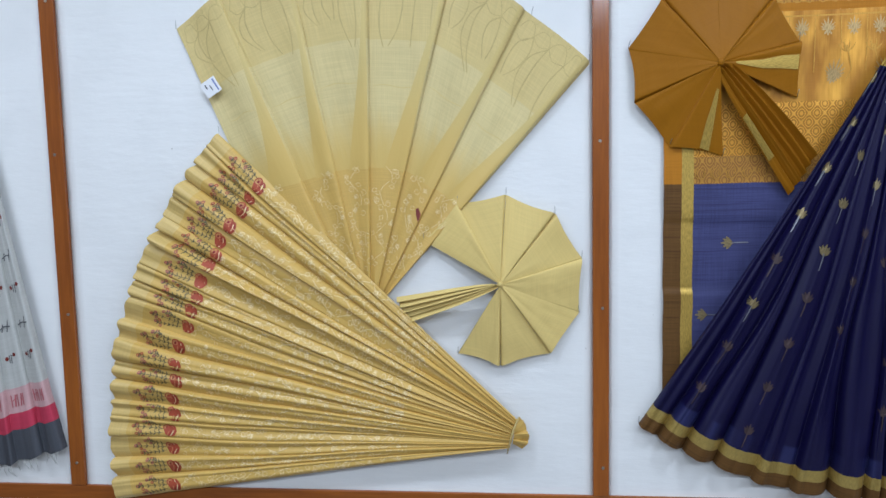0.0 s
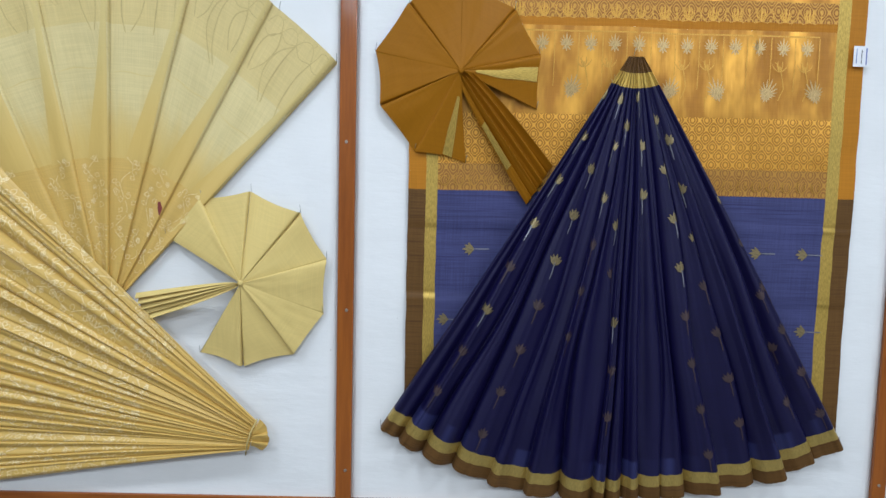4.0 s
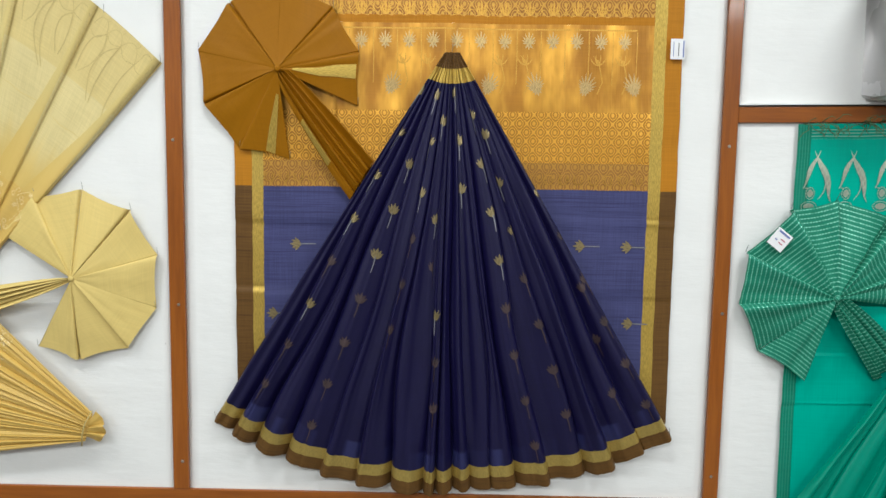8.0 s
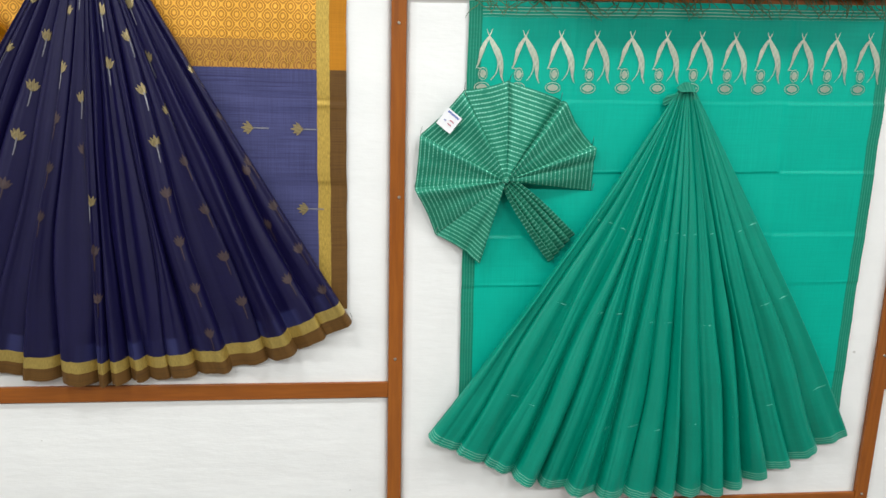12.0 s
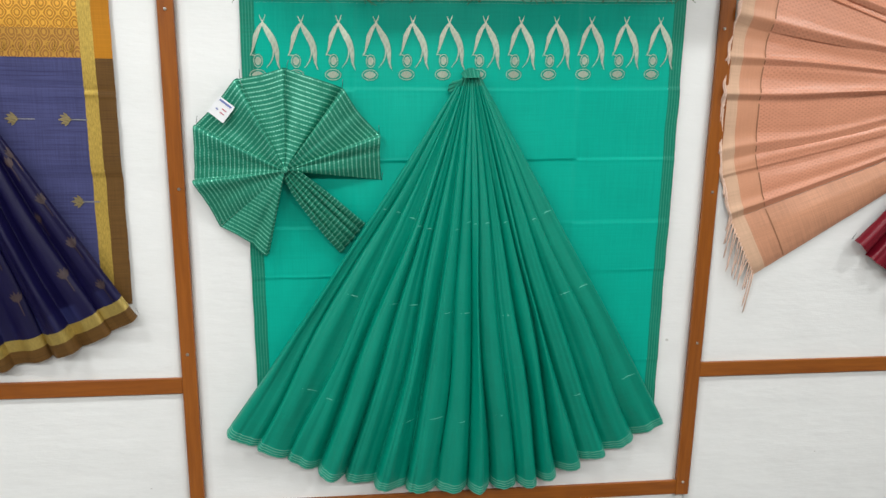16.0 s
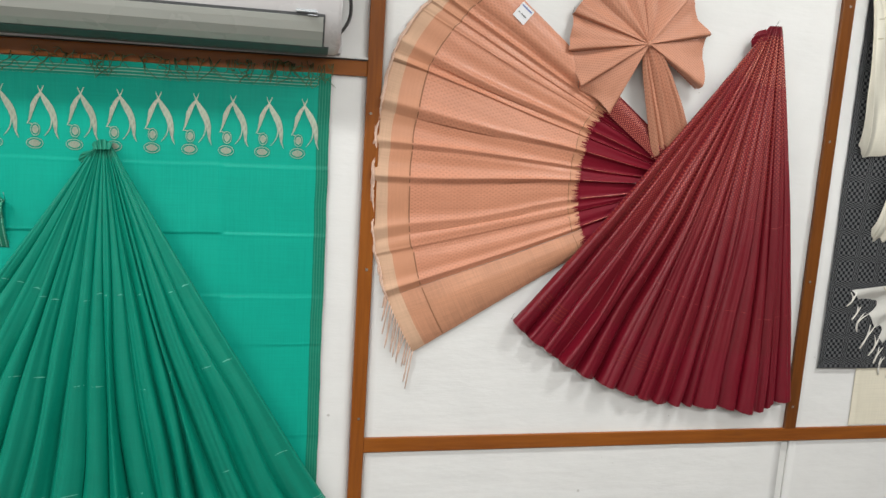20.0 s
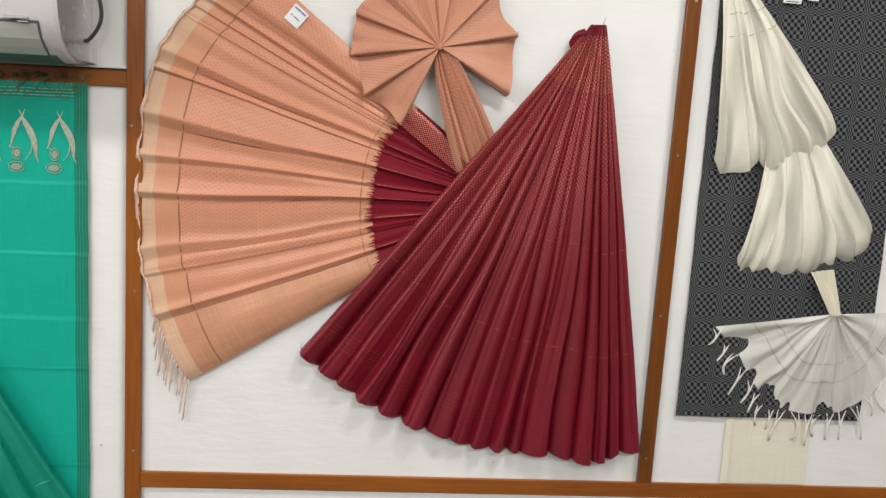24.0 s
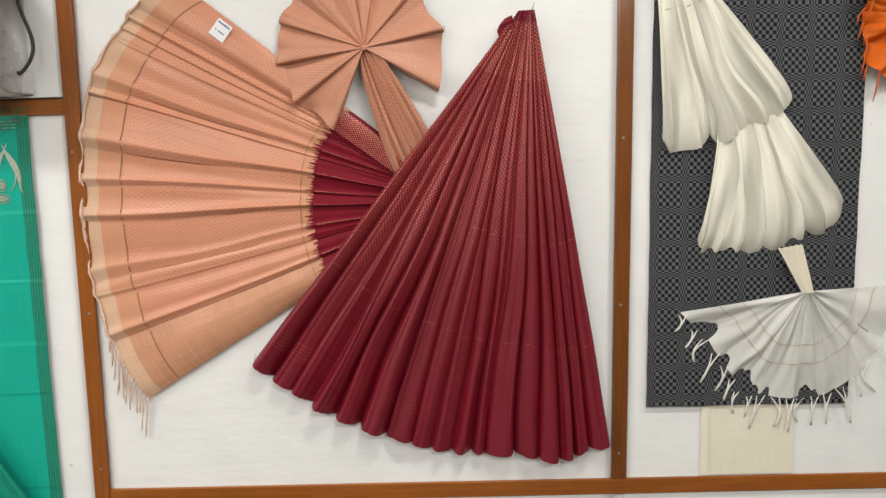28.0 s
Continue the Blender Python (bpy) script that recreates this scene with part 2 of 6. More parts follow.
M_SCREW = plain("screw_metal", (0.5, 0.47, 0.42), 0.35, 0.9, 0.3, 300)
M_PIN = plain("pin_metal", (0.3, 0.3, 0.3), 0.35, 1.0, 0.2, 300)

M_CREAM = cloth("cream_tissue_silk", (0.63, 0.415, 0.105), rough=0.42, spec=0.35, silk=0.5, sheen=0.01, slub=0.3, rumple=0.25)
M_CREAM_SATIN = cloth("cream_satin_hem", (0.64, 0.46, 0.155), rough=0.42, sheen=0.01, slub=0.25, spec=0.4, rumple=0.5)
M_CREAM_LIGHT = cloth("pale_cream_organza", (0.68, 0.565, 0.265), (0.60, 0.43, 0.13), rough=0.46, sheen=0.01, slub=0.3, spec=0.3, rumple=0.5,
                      pattern=lambda nt, u, v: math_node(nt, "SUBTRACT", 1.0, ramp(nt, math_node(nt, "ADD", v, math_node(nt, "MULTIPLY", noise_at(nt, vec(nt, math_node(nt, "MULTIPLY", u, 6.0), v), 5.0, 3.0), 0.12)), 0.43, 0.58)))
M_CREAM_FOLD = cloth("doubled_cream_organza", (0.62, 0.49, 0.185), (0.60, 0.42, 0.12), rough=0.44, sheen=0.01, slub=0.15, spec=0.3, rumple=0.3,
                     pattern=lambda nt, u, v: math_node(nt, "SUBTRACT", 1.0, ramp(nt, v, 0.38, 0.66)))
M_CREAM_END = cloth("cream_pallu_end", (0.66, 0.525, 0.215), rough=0.46, sheen=0.01, slub=0.28, spec=0.3, rumple=0.5)
M_CREAM_ROS = cloth("cream_silk_blouse_cloth", (0.69, 0.53, 0.19), rough=0.42, sheen=0.01, slub=0.2, rumple=0.22)
M_VINE = zari("pale_gold_thread", (0.90, 0.76, 0.42), 0.4, 0.2, 0.2)
M_RED = plain("red_embroidery", (0.43, 0.075, 0.028), 0.6, 0, 0.4, 500)
M_ROSE = plain("rose_embroidery", (0.42, 0.12, 0.10), 0.6, 0, 0.4, 500)
M_DEEP_RED = plain("deep_red_embroidery", (0.26, 0.015, 0.01), 0.6, 0, 0.4, 500)
M_CORAL = plain("coral_embroidery", (0.62, 0.24, 0.10), 0.6, 0, 0.35, 500)
M_LEAF = plain("dark_green_embroidery", (0.13, 0.115, 0.055), 0.6, 0, 0.4, 500)
# brown of the binding cord and of the fringe shadows painted on the pallu
M_LOOP = plain("thread_and_painted_shadow", (0.57, 0.445, 0.17), 0.7, 0, 0.25, 400)
M_STAIN = plain("dark_red_thread", (0.22, 0.03, 0.02), 0.6, 0, 0.5, 300)

M_NAVY = cloth("navy_cotton_silk", (0.0060, 0.0046, 0.039), (0.020, 0.022, 0.085), rough=0.45, spec=0.25, silk=0.6, sheen=0.01, slub=0.4, rumple=0.22,
               pattern=lambda nt, u, v: math_node(nt, "MULTIPLY", ramp(nt, v, 1.012, 1.020), ramp(nt, noise_at(nt, vec(nt, math_node(nt, "MULTIPLY", u, 9.0), 0.0), 1.0, 2.0), 0.46, 0.60)))
M_BLUE = cloth("slate_blue_cotton_silk", (0.066, 0.070, 0.180), (0.022, 0.022, 0.075), rough=0.55, sheen=0.01, slub=0.6, pattern=slubs(0.85))
M_BROWN = cloth("bronze_brown_border", (0.140, 0.070, 0.020), (0.05, 0.024, 0.012), rough=0.5, sheen=0.01, slub=0.5, pattern=slubs(0.8))
M_GOLD = zari("gold_zari_border", (0.56, 0.38, 0.075), 0.46, 0.4)
M_GOLD_HEM = zari("dull_gold_zari_hem", (0.50, 0.365, 0.10), 0.34, 0.3, 0.55)
M_MUSTARD = cloth("mustard_silk", (0.300, 0.118, 0.002), rough=0.5, sheen=0.01, slub=0.22, spec=0.12, rumple=0.2)
M_ORANGE = cloth("orange_silk_border", (0.47, 0.188, 0.012), rough=0.5, sheen=0.01, slub=0.35)
M_BROC_PLAIN = cloth("orange_zari_ground", (0.42, 0.175, 0.012), (0.80, 0.43, 0.075), rough=0.42, gold=0.9, gold_rough=0.31, spec=0.3, slub=0.3, rumple=0.8, pattern=lambda nt, u, v: ramp(nt, noise_at(nt, vec(nt, math_node(nt, "MULTIPLY", u, 16.0), math_node(nt, "MULTIPLY", v, 5.0)), 1.0, 3.0), 0.35, 0.75))
M_BROC_OGEE = cloth("ogee_brocade", (0.45, 0.19, 0.013), (0.78, 0.42, 0.072), rough=0.42, gold=0.9, gold_rough=0.31, spec=0.3, slub=0.3, rumple=0.8, pattern=ogee(0.036, 0.044))
M_TEMPLE = cloth("tan_temple_band", (0.33, 0.15, 0.035), (0.50, 0.265, 0.055), rough=0.5, gold=0.6, slub=0.4, pattern=ogee(0.036, 0.05))
M_SILVER = zari("silver_zari", (0.58, 0.40, 0.17), 0.33, 0.5, 0.85)
M_SILVER_G = zari("pale_silver_zari", (0.64, 0.73, 0.60), 0.30, 0.35, 0.93)
M_GOLD_LINE = zari("gold_outline_zari", (0.62, 0.335, 0.058), 0.32, 0.3, 0.75)
M_LOTUS = zari("gold_lotus_weave", (0.36, 0.285, 0.14), 0.36, 0.55, 0.6)
M_LOTUS_STEM = zari("silver_stem_weave", (0.27, 0.27, 0.31), 0.38, 0.5)
M_LOTUS_DULL = plain("dull_dark_lotus_weave", (0.058, 0.033, 0.036), 0.6, 0, 0.5, 400)

M_GREEN = cloth("emerald_silk", (0.0, 0.385, 0.285), rough=0.38, spec=0.12, silk=0.6, sheen=0.01, slub=0.22, rumple=0.35)
M_GREEN_FAN = cloth("shot_green_silk", (0.0, 0.245, 0.165), rough=0.36, spec=0.24, silk=0.75, sheen=0.01, slub=0.28, rumple=0.2)
M_GREEN_EDGE = cloth("dull_green_selvedge", (0.006, 0.225, 0.145), (0.09, 0.33, 0.235), rough=0.5, slub=0.5, gold=0.2, pattern=lambda nt, u, v: math_node(nt, "MULTIPLY", ramp(nt, wave(nt, u, 0.0072), 0.75, 0.96), 0.45))
M_GREEN_LINES = cloth("silver_striped_green_edge", (0.0, 0.31, 0.215), (0.46, 0.64, 0.52), rough=0.45, slub=0.4, gold=0.5, pattern=lambda nt, u, v: math_node(nt, "MULTIPLY", ramp(nt, wave(nt, v, 0.0078), 0.78, 0.95), 0.55))
M_GREEN_BROC = cloth("green_striped_brocade", (0.016, 0.215, 0.135), (0.24, 0.60, 0.46), rough=0.42, gold=0.6, slub=0.4, pattern=dashes(0.0112, 0.05))
M_GREEN_THREAD = plain("green_fringe_thread", (0.10, 0.17, 0.07), 0.7, 0, 0.5, 200)
M_CREASE_SHINE = plain("painted_crease_shine", (0.16, 0.62, 0.47), 0.35, 0, 0.3, 300)


def peach_pattern(nt, u, v):
    a = lattice(0.0125, 0.017)(nt, u, v)
    worn = ramp(nt, noise_at(nt, vec(nt, math_node(nt, "MULTIPLY", u, 14.0), math_node(nt, "MULTIPLY", v, 14.0)), 1.0, 3.0), 0.3, 0.7)
    return math_node(nt, "MULTIPLY", a, math_node(nt, "MULTIPLY_ADD", worn, 0.5, 0.45))


M_PEACH = cloth("peach_brocade", (0.66, 0.288, 0.178), (0.50, 0.205, 0.120), rough=0.36, spec=0.4, silk=0.5, sheen=0.01, slub=0.25, rumple=0.5, pattern=peach_pattern)
M_PEACH_PLAIN = cloth("plain_peach_selvedge", (0.62, 0.30, 0.18), (0.46, 0.21, 0.12), rough=0.42, spec=0.3, silk=0.5, sheen=0.01, slub=0.5)
M_PEACH_BAND = cloth("peach_jacquard_band", (0.66, 0.31, 0.185), (0.54, 0.25, 0.145), rough=0.42, spec=0.3, silk=0.5, slub=0.3, pattern=ogee(0.017, 0.021))
M_PEACH_ROS = cloth("peach_jacquard_blouse_cloth", (0.61, 0.285, 0.185), (0.42, 0.185, 0.115), rough=0.42, spec=0.2, silk=0.5, sheen=0.01, slub=0.25, pattern=lattice(0.0095, 0.011, 0.85))
M_PEACH_LINE = cloth("brown_woven_line", (0.34, 0.165, 0.095), rough=0.5, slub=0.4)
M_CREAM_BAND = cloth("beige_pallu_end_band", (0.66, 0.42, 0.285), rough=0.6, sheen=0.01, slub=0.3)
M_TASSEL = plain("pink_beige_twisted_thread", (0.80, 0.55, 0.43), 0.7, 0, 0.4, 350)
def maroon_pattern(nt, u, v):
    """A copper lattice that ends higher up on each further pleat."""
    end = math_node(nt, "ADD", math_node(nt, "ADD", v, math_node(nt, "MULTIPLY", u, 0.17)), math_node(nt, "MULTIPLY", noise_at(nt, vec(nt, math_node(nt, "MULTIPLY", u, 14.0), 0.0), 1.0, 2.0), 0.2))
    left = math_node(nt, "SUBTRACT", 1.0, math_node(nt, "MULTIPLY", ramp(nt, end, 0.62, 1.05), 0.92))
    return math_node(nt, "MULTIPLY", lattice(0.0085, 0.012, 0.60)(nt, u, v), left)


M_MAROON = cloth("maroon_silk", (0.190, 0.007, 0.019), rough=0.36, spec=0.4, silk=0.75, sheen=0.01, rumple=0.18, slub=0.22)
M_MAROON_DULL = cloth("maroon_silk_inner_zone", (0.190, 0.007, 0.019), rough=0.5, spec=0.12, sheen=0.01, slub=0.3, rumple=0.6)
M_MAROON_BROC = cloth("maroon_brocade", (0.175, 0.007, 0.017), (0.72, 0.19, 0.13), rough=0.36, spec=0.4, silk=0.7, gold=0.6, rumple=0.18, slub=0.25, pattern=maroon_pattern)
M_COPPER = zari("faint_copper_thread", (0.36, 0.055, 0.04), 0.4, 0.4, 0.4)
M_CREASE_SHINE_M = plain("painted_maroon_crease_shine", (0.46, 0.085, 0.085), 0.35, 0, 0.3, 300)
M_MAROON_RICH = cloth("maroon_copper_brocade", (0.18, 0.008, 0.016), (0.80, 0.27, 0.18), rough=0.36, spec=0.4, silk=0.7, gold=0.65, rumple=0.18, slub=0.3, pattern=lattice(0.0075, 0.0095, 0.85))


def warped_checks(nt, u, v):
    """Checks that swell and shrink, in blocks of 8 cm."""
    w = []
    for c, period, n in ((u, 0.0792, 12), (v, 0.0851, 12)):
        th = math_node(nt, "MULTIPLY", c, 2 * math.pi / period)
        s = math_node(nt, "SINE", th)
        for mul, amt in ((2.0, 0.4), (3.0, 0.167)):
            s = math_node(nt, "ADD", s, math_node(nt, "MULTIPLY", math_node(nt, "SINE", math_node(nt, "MULTIPLY", th, mul)), amt))
        ph = math_node(nt, "MULTIPLY_ADD", s, n * 0.55 / (2 * math.pi), math_node(nt, "MULTIPLY", c, n / period))
        w.append(ramp(nt, math_node(nt, "SINE", math_node(nt, "MULTIPLY", ph, math.pi)), -0.2, 0.2))
    return math_node(nt, "ABSOLUTE", math_node(nt, "SUBTRACT", w[0], w[1]))


M_CHECK = cloth("black_grey_check_weave", (0.008, 0.009, 0.012), (0.112, 0.115, 0.120), rough=0.65, sheen=0.1, slub=0.4, pattern=warped_checks)
M_WHITE_SHEER = cloth("sheer_ivory_cotton", (0.82, 0.79, 0.68), rough=0.6, sheen=0.01, slub=0.16, sheer=0.40, sheer_from=0.40, rumple=0.6)
M_WHITE_GREY = cloth("sheer_white_cotton", (0.84, 0.83, 0.78), rough=0.6, sheen=0.01, slub=0.12, sheer=0.30, sheer_from=0.24, rumple=0.4)
M_IVORY = cloth("ivory_cotton", (0.78, 0.73, 0.60), rough=0.65, sheen=0.01, slub=0.2)
M_WHITE_THREAD = plain("white_cotton_thread", (0.78, 0.76, 0.7), 0.8, 0, 0.2, 300)
M_GOLD_FINE = plain("dull_gold_line", (0.50, 0.45, 0.30), 0.6, 0.0, 0.3, 200)
M_RUST = cloth("rust_orange_chiffon", (0.68, 0.13, 0.012), rough=0.55, sheen=0.01, slub=0.4)
M_RUST_THREAD = plain("rust_orange_thread", (0.6, 0.11, 0.015), 0.7, 0, 0.3, 300)


def warm_stripes(nt, u, v):
    return ramp(nt, noise_at(nt, vec(nt, math_node(nt, "MULTIPLY", u, 90.0), math_node(nt, "MULTIPLY", v, 1.5)), 1.0, 2.0), 0.42, 0.55)


M_STRIPE = cloth("yellow_striped_silk", (0.62, 0.36, 0.02), (0.30, 0.16, 0.03), rough=0.45, slub=0.4, pattern=warm_stripes)
M_OLIVE = cloth("olive_brown_border", (0.17, 0.11, 0.03), (0.30, 0.2, 0.06), rough=0.5, slub=0.5, pattern=warm_stripes)
M_GREY_PRINT = cloth("pale_grey_chiffon", (0.52, 0.52, 0.49), rough=0.6, sheen=0.01, slub=0.25)
M_PINK_PALE = cloth("pale_pink_band", (0.60, 0.38, 0.38), rough=0.6, sheen=0.01, slub=0.25)
M_PINK = cloth("crimson_pink_band", (0.52, 0.055, 0.10), rough=0.55, sheen=0.01, slub=0.25)
M_SLATE = cloth("slate_grey_band", (0.085, 0.09, 0.105), rough=0.55, sheen=0.01, slub=0.3)
M_INK = plain("grey_print_ink", (0.13, 0.13, 0.14), 0.7, 0, 0.3, 200)
M_INK_PINK = plain("pink_print_ink", (0.5, 0.12, 0.14), 0.7, 0, 0.3, 200)
M_CARD = plain("white_card", (0.8, 0.8, 0.82), 0.5, 0, 0.05, 100)
M_BLUE_INK = plain("blue_ink", (0.16, 0.20, 0.45), 0.5, 0, 0.1, 100)
M_RED_INK = plain("red_ink", (0.5, 0.1, 0.16), 0.5, 0, 0.1, 100)

M_AC = plain("white_glossy_plastic", (0.62, 0.605, 0.61), 0.26, 0, 0.03, 8, 0.3)
M_AC_FLAP = plain("pale_grey_plastic", (0.46, 0.475, 0.44), 0.28, 0, 0.03, 8, 0.2)
M_AC_DARK = plain("dark_grey_plastic", (0.10, 0.105, 0.11), 0.35, 0, 0.2, 60)
M_AC_SILVER = plain("silver_plastic", (0.42, 0.44, 0.46), 0.3, 0.5, 0.1, 60)
M_CABLE = plain("black_rubber", (0.025, 0.022, 0.022), 0.45, 0, 0.3, 120)
M_YELLOW = plain("yellow_sticker", (0.75, 0.68, 0.03), 0.45, 0, 0.05, 100)
M_DKGREEN = plain("dark_green_ink", (0.02, 0.14, 0.12), 0.45, 0, 0.1, 100)


# ---------------------------------------------------------------- builders
def mesh_ob(name, verts, faces, material, parent=None, uvs=None, smooth=True, label="", mats=None, fmat=None):
    me = bpy.data.meshes.new(name)
    me.from_pydata(verts, [], faces)
    for m in mats or [material]:
        me.materials.append(m)
    if uvs is not None:
        lay = me.uv_layers.new(name="UVMap")
        idx = np.empty(len(me.loops), dtype=np.int32)
        me.loops.foreach_get("vertex_index", idx)
        lay.data.foreach_set("uv", np.asarray(uvs, dtype=np.float32)[idx].ravel())
    if fmat is not None:
        me.polygons.foreach_set("material_index", np.asarray(fmat, dtype=np.int32))
    me.polygons.foreach_set("use_smooth", [smooth] * len(me.polygons))
    me.update()
    ob = new(name, me)
    if parent:
        ob.parent = parent
    if label:
        tagged(ob, label)
    return ob


def part(name, bm, material, parent=None, label="", smooth=False):
    me = bpy.data.meshes.new(name)
    bmesh.ops.recalc_face_normals(bm, faces=bm.faces)
    bm.to_mesh(me)
    bm.free()
    me.materials.append(material)
    me.polygons.foreach_set("use_smooth", [smooth] * len(me.polygons))
    ob = new(name, me)
    if parent:
        ob.parent = parent
    if label:
        tagged(ob, label)
    return ob


def box_bm(x0, x1, y0, y1, z0, z1, bevel=0.0, seg=2):
    bm = bmesh.new()
    bmesh.ops.create_cube(bm, size=1)
    bmesh.ops.scale(bm, vec=(x1 - x0, y1 - y0, z1 - z0), verts=bm.verts)
    bmesh.ops.translate(bm, vec=((x0 + x1) / 2, (y0 + y1) / 2, (z0 + z1) / 2), verts=bm.verts)
    if bevel:
        bmesh.ops.bevel(bm, geom=bm.edges[:], offset=bevel, segments=seg, affect="EDGES", profile=0.5)
    return bm


def thing(name, label, category, group="", kind=""):
    return tagged(new(name), label, category, group, kind)


def tube(name, pts, radii, material, parent=None, sides=5, label=""):
    """A tapered cord along points."""
    verts, faces = [], []
    n = len(pts)
    for i, p in enumerate(pts):
        p = Vector(p)
        d = (Vector(pts[min(i + 1, n - 1)]) - Vector(pts[max(i - 1, 0)])).normalized()
        a = d.cross(Vector((0.31, 0.9, 0.17))).normalized()
        b = d.cross(a)
        r = radii[i] if isinstance(radii, (list, tuple)) else radii
        for k in range(sides):
            w = 2 * math.pi * k / sides
            verts.append(p + r * (math.cos(w) * a + math.sin(w) * b))
    for i in range(n - 1):
        for k in range(sides):
            k2 = (k + 1) % sides
            faces.append((i * sides + k, i * sides + k2, (i + 1) * sides + k2, (i + 1) * sides + k))
    faces.append(tuple(range(sides))[::-1])
    faces.append(tuple(range((n - 1) * sides, n * sides)))
    return mesh_ob(name, verts, faces, material, parent, label=label)


def smooth_line(pts, k=5):
    """Points along a rounded curve through pts."""
    p = [Vector(q) for q in pts]
    out = []
    for i in range(len(p) - 1):
        a, b, c, d = p[max(i - 1, 0)], p[i], p[i + 1], p[min(i + 2, len(p) - 1)]
        for j in range(k):
            s = j / k
            out.append(0.5 * (2 * b + (c - a) * s + (2 * a - 5 * b + 4 * c - d) * s * s + (3 * b - a - 3 * c + d) * s ** 3))
    return out + [p[-1]]


KNIFE = [(0, 0), (0.05, 0.06), (0.16, 0.20), (0.32, 0.41), (0.50, 0.62), (0.66, 0.79), (0.80, 0.93), (0.88, 0.99), (0.93, 0.985), (0.965, 0.84), (0.985, 0.48), (0.985, 0.20), (0.975, 0.03)]
ROUND = [(0, 0), (0.03, 0.25), (0.09, 0.5), (0.19, 0.74), (0.33, 0.92), (0.5, 1.0), (0.67, 0.92), (0.81, 0.74), (0.91, 0.5), (0.97, 0.25), (0.99, 0.05)]
SOFT = [(0, 0), (0.1, 0.17), (0.2, 0.42), (0.32, 0.7), (0.42, 0.88), (0.52, 0.97), (0.64, 1.0), (0.76, 0.9), (0.86, 0.66), (0.94, 0.3), (0.985, 0.06)]


ROLL = [(0, 0), (0.06, 0.16), (0.14, 0.36), (0.25, 0.58), (0.38, 0.77), (0.52, 0.91), (0.65, 0.985), (0.75, 1.0), (0.84, 0.95), (0.905, 0.82), (0.95, 0.6), (0.975, 0.35), (0.985, 0.12), (0.985, 0.02)]
RIDGE = [(0, 0.0), (0.10, 0.08), (0.26, 0.14), (0.42, 0.20), (0.55, 0.30), (0.65, 0.48), (0.72, 0.74), (0.765, 0.94), (0.79, 1.0), (0.82, 0.93), (0.88, 0.58), (0.94, 0.24), (0.995, 0.02)]


def refined(pr):
    out = []
    for (a, h), (b, k) in zip(pr, pr[1:]):
        out += [(a, h), ((a + b) / 2, (h + k) / 2)]
    return out + [pr[-1]]


